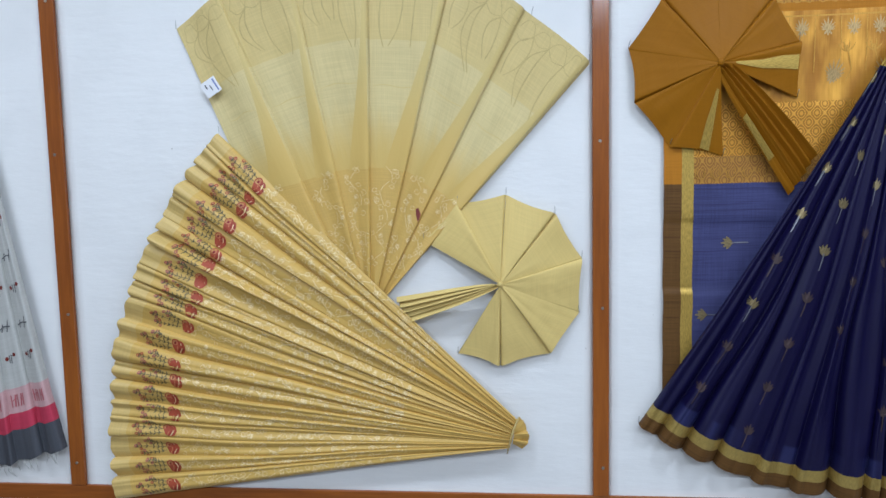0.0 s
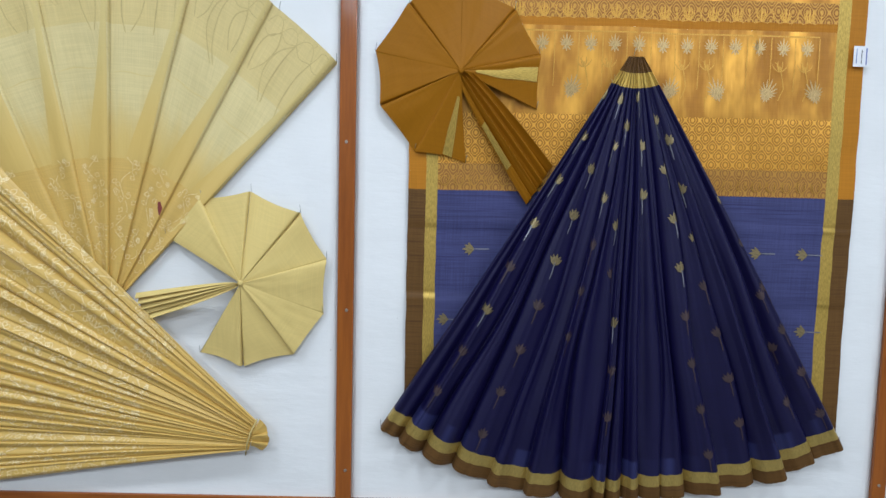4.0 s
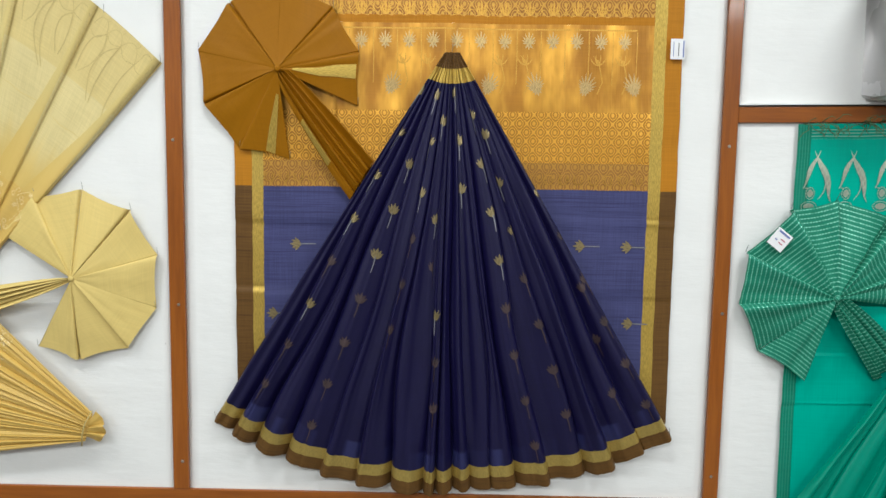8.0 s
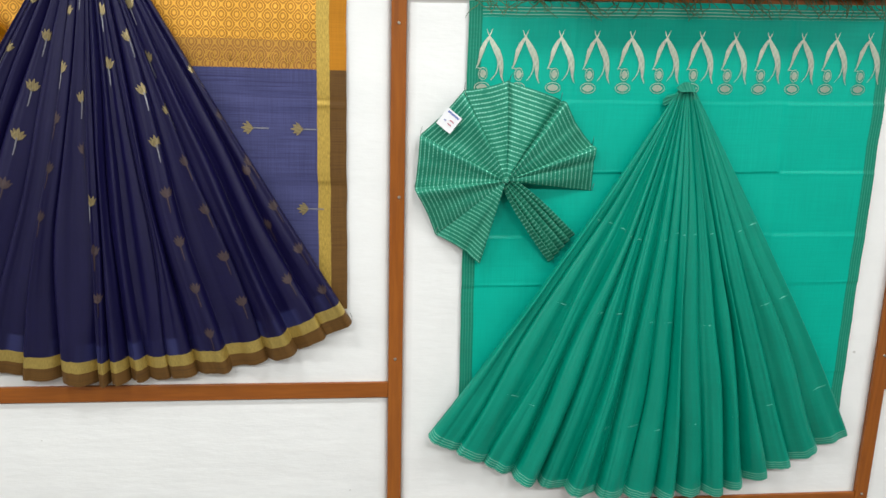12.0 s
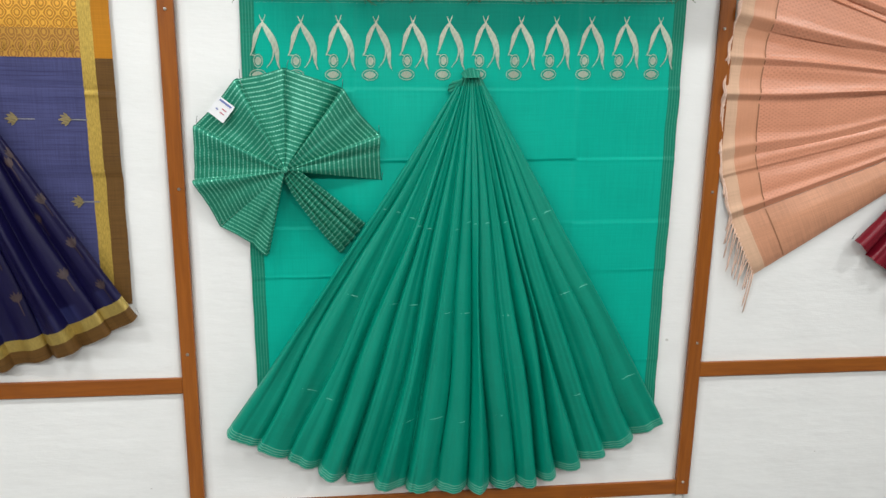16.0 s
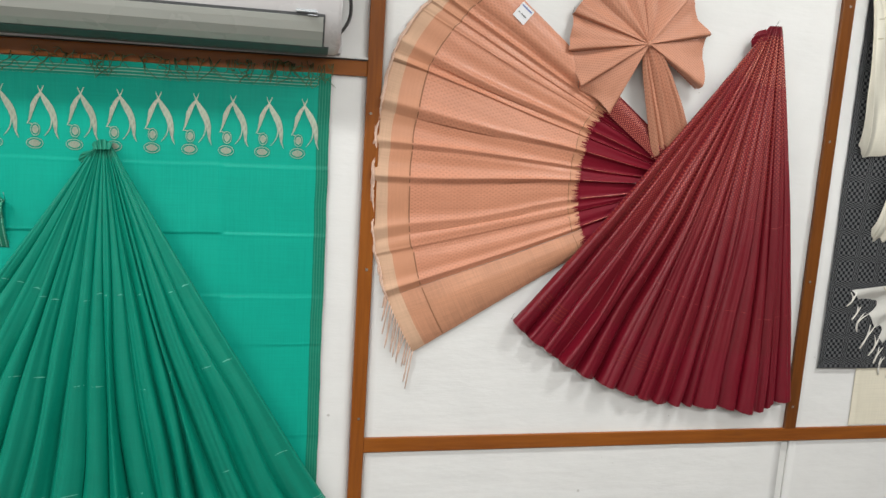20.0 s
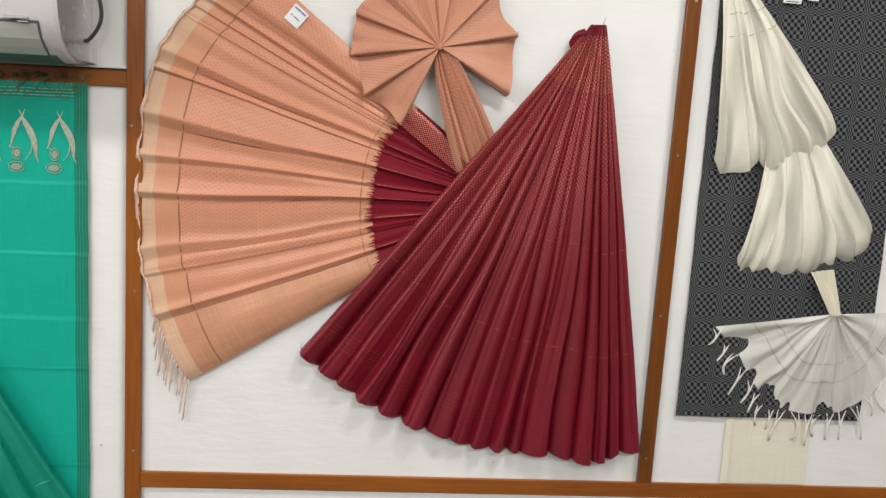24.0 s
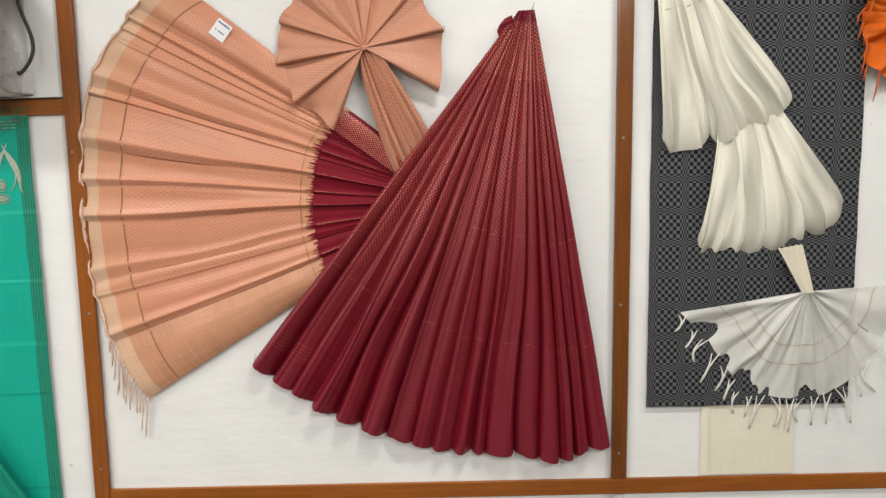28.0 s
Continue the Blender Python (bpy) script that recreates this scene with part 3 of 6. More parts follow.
class Fan:
    """Cloth pleated between a gathered line (top) and a hem. tip, hem: (x, z) at each pleat's bound; folds: +1, -1 or 0 (round) a pleat."""

    def __init__(self, tip, hem, folds=0, y=(0.02, 0.014), amp=(0.008, 0.028), bow=0.006, belly=0.0, seed=1, ruffle=0.0, shape=1.0, sag=0.0, fine=0.0, grooves=1.0, sub=0.35, rough=0.4, tuck=0.0, flare=0.0, wander=0.0):
        self.tuck, self.flare, self.wander = tuck, flare, wander
        self.n = len(hem) - 1
        if len(tip) == 2:
            at = [i / self.n + (wander * 0.5 * math.sin(i * 2.4 + seed) / self.n if 0 < i < self.n else 0) for i in range(self.n + 1)]
            tip = [(tip[0][0] + (tip[1][0] - tip[0][0]) * a, tip[0][1] + (tip[1][1] - tip[0][1]) * a) for a in at]
        self.tip, self.hem = [Vector(p) for p in tip], [Vector(p) for p in hem]
        self.folds = [folds] * self.n if isinstance(folds, (int, float, str)) else list(folds)
        self.y, self.amp, self.bow, self.belly, self.ruffle, self.shape, self.sag, self.fine = y, amp, bow, belly, ruffle, shape, sag, fine
        rnd = random.Random(seed)
        self.sub = sub
        self.height = [rnd.uniform(1.0 - rough, 1.0 + 0.4 * rough) for _ in range(self.n)]
        self.groove = [(rnd.uniform(0.08, 0.34) * grooves, rnd.uniform(0.035, 0.07), rnd.uniform(0.22, 0.45), rnd.uniform(0.52, 0.8)) for _ in range(self.n)]
        self.drop = [rnd.uniform(0.3, 1.3) for _ in range(self.n)]
        self.off = rnd.uniform(0, 50)
        self.length = sum((a - b).length for a, b in zip(self.tip, self.hem)) / (self.n + 1)
        self.width = sum((self.hem[i + 1] - self.hem[i]).length for i in range(self.n))

    def profile(self, i):
        f = self.folds[i]
        pr = {"soft": SOFT, "ridge": RIDGE, 0: ROUND, "roll": ROLL, 1: KNIFE}.get(f) or [(1 - a, h) for a, h in reversed(ROLL if f == "roll_back" else KNIFE)]
        g, w, s0, s1 = self.groove[i]
        return [(a, h - g * h * math.exp(-((a - s0) / w) ** 2) - 0.6 * g * h * math.exp(-((a - s1) / (w * 0.7)) ** 2)) for a, h in refined(pr)]

    def point(self, i, s, h, v, lift=0.0):
        """Pleat i, place s across it, height h of its profile, v from tip to hem."""
        if self.wander:
            k0, k1 = (0.0 if k in (0, self.n) else self.wander * math.sin(math.pi * min(max(v, 0), 1)) * noise.noise(Vector((k * 5.3, v * 2.1, self.off))) for k in (i, i + 1))
            s_at = s + k0 * (1 - s) + k1 * s
        else:
            s_at = s
        t = self.tip[i].lerp(self.tip[i + 1], s_at)
        b = self.hem[i].lerp(self.hem[i + 1], s_at)
        d = (b - t).normalized()
        b = b + d * (self.bow * self.drop[i] * math.sin(math.pi * min(max(s, 0), 1)) + 0.1 * self.amp[1] * h)
        p = t.lerp(b, v)
        if self.flare:
            tc, bc = (self.tip[0] + self.tip[-1]) / 2, (self.hem[0] + self.hem[-1]) / 2
            p = tc.lerp(bc, v) + (t - tc) * (1 - v) + (b - bc) * max(v, 0) ** self.flare
        amp = self.amp[0] + (self.amp[1] - self.amp[0]) * max(v, 0) ** self.shape
        wob = noise.noise(Vector((p.x * 9 + self.off, p.y * 5, i * 3.1)))
        y = self.y[0] + (self.y[1] - self.y[0]) * v + self.belly * math.sin(math.pi * min(max(v, 0), 1)) ** 0.7
        y += amp * self.height[i] * h * (1 + 0.16 * wob)
        y += self.sub * amp * noise.noise(Vector(((i + s) * 1.9, v * 1.6, self.off + 9.0)))
        y += 0.0018 * v * noise.noise(Vector((p.x * 34 + self.off, p.y * 12, 2.0)))
        if self.fine:
            y += self.fine * noise.noise(Vector((p.x * 60, p.y * 60, self.off)))
        if self.tuck and v > 0.84:
            y -= self.tuck * ((v - 0.84) / 0.16) ** 2
        if self.ruffle and v > 0.85:
            k = (v - 0.85) / 0.15
            y += self.ruffle * k * math.sin(s * math.pi * 2 + i * 1.7)
            p = p + d * (self.ruffle * 0.5 * k * math.sin(s * math.pi * 2 + i * 1.7 + 1))
        p = p + Vector((0.0022 * v * noise.noise(Vector((p.y * 6, i * 1.3, self.off))), -self.sag * math.sin(math.pi * v)))
        return Vector((p.x, -(y + lift), p.y))

    def locate(self, x, z):
        """The place across the pleats and along them that lies at x, z on the board."""
        best = None
        for k in range(self.n * 20):
            pp = (k + 0.5) / 20
            i = int(pp)
            t, b = self.tip[i].lerp(self.tip[i + 1], pp - i), self.hem[i].lerp(self.hem[i + 1], pp - i)
            d = b - t
            v = (Vector((x, z)) - t).dot(d) / d.length_squared
            miss = (t + d * v - Vector((x, z))).length
            if best is None or miss < best[0]:
                best = (miss, pp, v)
        return best[1], best[2]

    def at(self, pp, v, lift=0.001):
        """Place for p from 0 to n across the pleats."""
        i = min(max(int(math.floor(pp)), 0), self.n - 1)
        s = pp - i
        pr = self.profile(i)
        h = 0.0
        for (a, ha), (b, hb) in zip(pr, pr[1:]):
            if a <= s <= b:
                h = max(h, ha + (hb - ha) * (s - a) / max(b - a, 1e-6))
        return self.point(i, s, h, v, lift)

    def mesh(self, name, material, parent, v0=0.0, v1=1.0, rows=40, pleats=None, label="", sub=1):
        verts, uvs, faces = [], [], []
        cols = []
        cum = 0.0
        lo, hi = pleats or (0, self.n)
        for i in range(self.n):
            w = (self.hem[i + 1] - self.hem[i]).length
            if lo <= i < hi:
                pr = self.profile(i)
                if i == lo and pr[0][0] > 0.005:
                    cols.append((i, 0.0, 0.0, cum))
                for a, h in pr:
                    cols.append((i, a, h, cum + a * w))
            cum += w
        cols.append((hi - 1, 1.0, 0.0, cols[-1][3] + 0.002))
        nr = max(2, int(rows * (v1 - v0)) + 1)
        for r in range(nr + 1):
            v = v0 + (v1 - v0) * r / nr
            for i, a, h, u in cols:
                verts.append(self.point(i, a, h, v))
                w = (self.hem[i + 1] - self.hem[i]).length * v + (self.tip[i + 1] - self.tip[i]).length * (1 - v)
                uvs.append((i * 0.1373 + a * w * 1.2, v * self.length))
        nc = len(cols)
        for r in range(nr):
            for c in range(nc - 1):
                k = r * nc + c
                faces.append((k, k + nc, k + nc + 1, k + 1))
        return mesh_ob(name, verts, faces, material, parent, uvs, label=label)


class Sheet:
    """A cloth that hangs nearly flat: x0..x1, z0..z1, with soft waves and pressed creases."""

    def __init__(self, x0, x1, z0, z1, y=0.006, wave=0.004, creases=(), ucreases=(), seed=0, shear=0.0, puff=0.5, panel=0.004, rise=0.0, press=0.0035):
        self.panel, self.rise, self.press = panel, rise, press
        self.x0, self.x1, self.z0, self.z1, self.y, self.wave = x0, x1, z0, z1, y, wave
        self.creases, self.ucreases, self.seed, self.shear, self.puff = creases, ucreases, seed, shear, puff

    def at(self, x, z, lift=0.0):
        y = self.y + self.wave * (0.6 + noise.noise(Vector((x * 3.1 + self.seed, z * 2.3, 0.3)))) + 0.35 * self.wave * noise.noise(Vector((x * 11, z * 9 + self.seed, 4.1)))
        for c in self.creases:
            d = z - c - 0.006 * noise.noise(Vector((x * 2.5, c * 7, self.seed)))
            y += self.press * math.exp(-(d / 0.0035) ** 2) - 0.4 * self.press * math.exp(-((d - 0.007) / 0.006) ** 2)
        for c in self.ucreases:
            d = x - c - 0.003 * noise.noise(Vector((z * 2.5, c * 7, self.seed)))
            y += self.press * math.exp(-(d / 0.0045) ** 2) - 0.5 * self.press * math.exp(-((d + 0.010) / 0.008) ** 2)
        k = sum(1 for c in self.creases if z > c)
        m = sum(1 for c in self.ucreases if x > c)
        if self.creases:
            lo, hi = ([self.z0, *self.creases, self.z1][k:k + 2])
            q = (z - (lo + hi) / 2) / (hi - lo)
            y += self.panel * math.sin(k * 7.3 + m * 2.9 + self.seed) * q + self.panel * 0.8 * abs(q) * math.cos(k * 3.1 + m * 5.7)
        f = (z - self.z0) / (self.z1 - self.z0)
        e = 0.002 * noise.noise(Vector((z * 14, self.seed, 7.7)))
        return Vector((x + self.shear * (1 - f) + e, -(y + self.puff * 0.006 * (1 - f) + lift), z + self.rise * f * (x - self.x0) / (self.x1 - self.x0) + 0.002 * noise.noise(Vector((x * 9, self.seed, 1.7)))))

    def mesh(self, name, material, parent, x0=None, x1=None, z0=None, z1=None, cell=0.012, label="", lift=0.0):
        x0, x1 = self.x0 if x0 is None else x0, self.x1 if x1 is None else x1
        z0, z1 = self.z0 if z0 is None else z0, self.z1 if z1 is None else z1
        nx, nz = max(2, int((x1 - x0) / cell)), max(2, int((z1 - z0) / (cell * 0.6)))
        verts, uvs, faces = [], [], []
        for j in range(nz + 1):
            for i in range(nx + 1):
                x, z = x0 + (x1 - x0) * i / nx, z0 + (z1 - z0) * j / nz
                verts.append(self.at(x, z, lift))
                uvs.append((x, z))
        for j in range(nz):
            for i in range(nx):
                k = j * (nx + 1) + i
                faces.append((k, k + 1, k + nx + 2, k + nx + 1))
        return mesh_ob(name, verts, faces, material, parent, uvs, label=label)


def fan_patch(name, fan, i, edges, v0, v1, material, parent, label="", lift=0.0009, rows=14):
    """A layer on pleat i between two edges that run along it: edges(q) gives the places across for q from 0 to 1."""
    verts, uvs, faces = [], [], []
    for r in range(rows + 1):
        q = r / rows
        a, b = edges(q)
        v = v0 + (v1 - v0) * q
        for k in range(9):
            s = a + (b - a) * k / 8
            verts.append(fan.at(i + s, v, lift))
            uvs.append((s * 0.15, v * fan.length))
    for r in range(rows):
        for k in range(8):
            c = r * 9 + k
            faces.append((c, c + 9, c + 10, c + 1))
    return mesh_ob(name, verts, faces, material, parent, uvs, label=label)


def strokes_ob(name, strokes, place, mats, parent, label=""):
    """Woven or stitched marks. strokes: (points, widths, material index) in a plane; place maps the plane onto cloth."""
    verts, faces, fm, uvs, seen = [], [], [], [], {}
    for pts, widths, mi in strokes:
        n = len(pts)
        ids = []
        for i, (x, y) in enumerate(pts):
            ax, ay = pts[max(i - 1, 0)]
            bx, by = pts[min(i + 1, n - 1)]
            dx, dy = bx - ax, by - ay
            l = math.hypot(dx, dy) or 1
            w = widths[i] / 2 if isinstance(widths, (list, tuple)) else widths / 2
            for k in (-1, 0, 1):
                qx, qy = x - dy / l * w * k, y + dx / l * w * k
                key = (round(qx, 6), round(qy, 6))
                if k == 0 and key in seen:
                    ids.append(seen[key])
                    continue
                seen.setdefault(key, len(verts))
                ids.append(len(verts))
                verts.append(place(qx, qy))
                uvs.append((qx, qy))
        for i in range(n - 1):
            for k in range(2):
                a = i * 3 + k
                faces.append((ids[a], ids[a + 1], ids[a + 4], ids[a + 3]))
                fm.append(mi)
    return mesh_ob(name, verts, faces, None, parent, uvs, label=label, mats=mats, fmat=fm)


def leaf(x, y, ang, length, width, mi=0, bend=0.0, n=6):
    pts, w = [], []
    for i in range(n + 1):
        t = i / n
        a = ang + bend * t
        pts.append((x + math.cos(a) * length * t, y + math.sin(a) * length * t))
        w.append(max(0.0006, width * math.sin(math.pi * min(t * 0.9 + 0.08, 1)) ** 0.8))
    return pts, w, mi


def ring(x, y, r, width, mi=0, turns=1.0, start=0.0, n=12, grow=0.0):
    return [(x + (r + grow * i / n) * math.cos(start + turns * 2 * math.pi * i / n), y + (r + grow * i / n) * math.sin(start + turns * 2 * math.pi * i / n)) for i in range(n + 1)], width, mi


def disc(x, y, r, mi=0):
    return [(x, y - r), (x, y - 0.7 * r), (x, y), (x, y + 0.7 * r), (x, y + r)], [0.2 * r, 1.42 * r, 2 * r, 1.42 * r, 0.2 * r], mi


def on_fan(fan, pp, v, lift=0.0012, turn=0.0):
    """Place marks on a fan: local x across, y from the hem up to the tip, in metres."""
    c, s = math.cos(turn), math.sin(turn)

    def place(x, y):
        x, y = c * x - s * y, s * x + c * y
        vv = v - y / fan.length
        i = min(max(int(pp), 0), fan.n - 1)
        w = (fan.hem[i + 1] - fan.hem[i]).length * vv + (fan.tip[i + 1] - fan.tip[i]).length * (1 - vv)
        q = min(max(pp + x / max(w, 0.004), i + 0.03), i + 0.97)
        return fan.at(q, vv, lift)
    return place


def on_sheet(sheet, x0, z0, lift=0.0015, turn=0.0, size=1.0):
    c, s = math.cos(turn), math.sin(turn)
    return lambda x, y: sheet.at(x0 + size * (c * x - s * y), z0 + size * (s * x + c * y), lift)


def price_tag(cx, cz, y, w, h, turn, lines, label, group="price tags", lean=0.0):
    """A small card with a printed head line and pen strokes, as bars."""
    t = thing("price_tag", label, "tag", group)
    t.matrix_world = pose(cx, y, cz, lean, -turn, 0)
    bm = box_bm(-w / 2, w / 2, -0.0004, 0.0004, -h / 2, h / 2)
    card = part("card", bm, M_CARD, t)
    for x, z, lw, lh, m in lines:
        part("printed_bar", box_bm(x * w - lw * w / 2, x * w + lw * w / 2, -0.0012, -0.0006, z * h - lh * h / 2, z * h + lh * h / 2), m, card)
    return t


def pins(parent, places):
    for x, z in places:
        a = random.uniform(-0.8, 0.8)
        tube("pin", [(x, -0.012, z), (x + 0.004 * math.sin(a), -0.016, z + 0.012), (x + 0.008 * math.sin(a), -0.02, z + 0.02)], 0.0007, M_PIN, parent, 4)


def rosette(name, label, centre, rim, tail, material, depth=0.055, amp=0.02, seed=1, group="folded blouse rosettes", folds=None, tail_folds=5, rows=18, fine=0.0, ruffle=0.0):
    """A blouse piece folded to a round fan with a pleated tail."""
    t = thing(name, label, "rosette", group)
    n = len(rim) - 1
    tip = []
    for x, z in rim:
        d = Vector((x - centre[0], z - centre[1])).normalized() * 0.006
        tip.append((centre[0] + d.x, centre[1] + d.y))
    f = Fan(tip, rim, folds if folds is not None else [1 if i % 2 else -1 for i in range(n)], (depth, 0.014), (0.003, amp), -0.006, 0.0, seed, shape=0.8, fine=fine, ruffle=ruffle)
    for i in range(n):
        f.mesh("pleat_wedge", material, t, rows=rows, pleats=(i, i + 1))
    tx0, tz0, tx1, tz1 = tail
    g = Fan([(centre[0] + 0.011 * (k / tail_folds - 0.5), centre[1] + 0.008 * (k / tail_folds - 0.5)) for k in range(tail_folds + 1)],
            [(tx0 + (tx1 - tx0) * k / tail_folds, tz0 + (tz1 - tz0) * k / tail_folds) for k in range(tail_folds + 1)], 1, (depth - 0.012, 0.02), (0.008, 0.013), 0.0, 0.012, seed + 5, flare=0.5, shape=0.5)
    g.mesh("pleated_tail", material, t, rows=26)
    bm = bmesh.new()
    bm.loops.layers.uv.new("UVMap")
    bmesh.ops.create_uvsphere(bm, u_segments=10, v_segments=6, radius=0.008, calc_uvs=True)
    bmesh.ops.scale(bm, vec=(1, 0.7, 1), verts=bm.verts)
    bmesh.ops.translate(bm, vec=(centre[0], -depth - 0.002, centre[1]), verts=bm.verts)
    part("centre_knot", bm, material, t, smooth=True)
    return t, f, g


# ---------------------------------------------------------------- room and display wall
XL, XR, YB, ZC = -3.2, 7.4, -4.2, 2.95
tagged(part("wall_display", box_bm(XL, XR, 0.012, 0.16, 0, ZC), M_PAINT), "plain white painted wall behind the display boards", "wall", kind="structure")
tagged(part("wall_back", box_bm(XL, XR, YB - 0.15, YB, 0, ZC), M_ROOM), "plain beige painted wall", "wall", kind="structure")
tagged(part("wall_west", box_bm(XL - 0.15, XL, YB - 0.15, 0.16, 0, ZC), M_ROOM), "plain beige painted wall", "wall", kind="structure")
tagged(part("wall_east", box_bm(XR, XR + 0.15, YB - 0.15, 0.16, 0, ZC), M_ROOM), "plain beige painted wall", "wall", kind="structure")
tagged(part("floor", box_bm(XL - 0.15, XR + 0.15, YB - 0.15, 0.16, -0.1, 0), M_FLOOR), "plain grey-beige tiled floor", "floor", kind="structure")
tagged(part("ceiling", box_bm(XL - 0.15, XR + 0.15, YB - 0.15, 0.16, ZC, ZC + 0.1), M_PAINT), "plain white ceiling", "ceiling", kind="structure")

POSTS = [(-2.52, -2.478), (-1.116, -1.074), (0.335, 0.376), (1.743, 1.781), (3.140, 3.180), (4.559, 4.600), (5.975, 6.015)]
TOP0, TOP1 = 2.192, 2.237
LOW0, LOW1 = 0.748, 0.792


def board(x0, x1, z0, z1, seed):
    """A white board panel, slightly uneven where its sheet is stretched."""
    nx, nz = max(2, int((x1 - x0) / 0.03)), max(2, int((z1 - z0) / 0.03))
    verts, faces = [], []
    for j in range(nz + 1):
        for i in range(nx + 1):
            x, z = x0 + (x1 - x0) * i / nx, z0 + (z1 - z0) * j / nz
            verts.append((x, -0.0012 * noise.noise(Vector((x * 4, z * 9, seed))) - 0.0008, z))
    for j in range(nz):
        for i in range(nx):
            k = j * (nx + 1) + i
            faces.append((k, k + 1, k + nx + 2, k + nx + 1))
    o = mesh_ob("display_board", verts, faces, M_WALL)
    me = o.data
    bm = bmesh.new()
    bm.from_mesh(me)
    ex = bmesh.ops.extrude_face_region(bm, geom=bm.faces[:])
    bmesh.ops.translate(bm, vec=(0, 0.010, 0), verts=[v for v in ex["geom"] if isinstance(v, bmesh.types.BMVert)])
    bmesh.ops.recalc_face_normals(bm, faces=bm.faces)
    bm.to_mesh(me)
    bm.free()
    return tagged(o, "white sheet-covered display board between varnished battens", "panel", "display boards", "structure")


for k, ((a, b), (c, d)) in enumerate(zip(POSTS, POSTS[1:])):
    board(b - 0.004, c + 0.004, 0.0, TOP1, k * 3.3)


def batten(x0, x1, z0, z1, upright, y=-0.0105, material=None, rise=0.0):
    bm = box_bm(x0, x1, y, 0.0, z0, z1, 0.0022, 2)
    for v in bm.verts:
        v.co.z += rise * (v.co.x - x0) / (x1 - x0)
    o = part("trim_batten", bm, material or (M_WOOD_Z if upright else M_WOOD_X), smooth=False)
    return tagged(o, "varnished orange-brown wooden batten on the display wall", "batten", "wall battens", "structure")


post_obs = []
for k, (a, b) in enumerate(POSTS):
    post_obs.append(batten(a, b, {3: 0.0, 4: 0.374}.get(k, LOW1), TOP0, True, -0.0125, M_WOOD_DARK if k == 5 else None))
batten(XL + 0.01, XR - 0.01, TOP0, TOP1, False, -0.014)
batten(POSTS[3][1], POSTS[4][0], 1.780, 1.820, False, rise=0.025)
batten(POSTS[3][1], POSTS[4][0], 0.376, 0.420, False)
batten(XL + 0.01, POSTS[3][0], LOW0, LOW1, False)
batten(POSTS[4][1], XR - 0.01, LOW0, LOW1, False)
tagged(part("trim_casing", box_bm(4.20, 5.10, -0.055, 0.0, TOP1 + 0.008, 2.40, 0.003), M_PAINT), "white painted casing above the top batten", "casing", kind="structure")


def screw(x, y, z, parent):
    bm = bmesh.new()
    bmesh.ops.create_cone(bm, cap_ends=True, segments=10, radius1=0.0042, radius2=0.003, depth=0.002)
    bmesh.ops.rotate(bm, matrix=Matrix.Rotation(math.radians(90), 3, "X"), verts=bm.verts)
    bmesh.ops.translate(bm, vec=(x, y, z), verts=bm.verts)
    part("screw", bm, M_SCREW, parent)


for (a, b), o in zip(POSTS, post_obs):
    for z in (0.43, 0.855, 1.28, 1.71, 2.13)[0 if o is post_obs[3] or o is post_obs[4] else 1:]:
        screw((a + b) / 2 + random.uniform(-0.006, 0.006), -0.0137, z + random.uniform(-0.015, 0.015), o)


# ---------------------------------------------------------------- cream sari
def lin(a, b, n):
    return [(a[0] + (b[0] - a[0]) * i / n, a[1] + (b[1] - a[1]) * i / n) for i in range(n + 1)]


def along(pts, n, jitter=0.0, seed=0):
    """n + 1 points at even steps along a line of points, jittered."""
    rnd = random.Random(seed)
    d = [0.0]
    for a, b in zip(pts, pts[1:]):
        d.append(d[-1] + math.hypot(b[0] - a[0], b[1] - a[1]))
    w = [1 + rnd.uniform(-jitter, jitter) for _ in range(n)]
    tot, acc, out = sum(w), 0.0, []
    for i in range(n + 1):
        t = d[-1] * acc / tot
        k = max(j for j in range(len(d) - 1) if d[j] <= t + 1e-9)
        s = (t - d[k]) / (d[k + 1] - d[k])
        out.append((pts[k][0] + (pts[k + 1][0] - pts[k][0]) * s, pts[k][1] + (pts[k + 1][1] - pts[k][1]) * s))
        if i < n:
            acc += w[i]
    return out


def curve2(pts, k=4):
    """Points of a rounded line through pts in a plane."""
    return [(p.x, p.y) for p in smooth_line([(x, y, 0.0) for x, y in pts], k)]


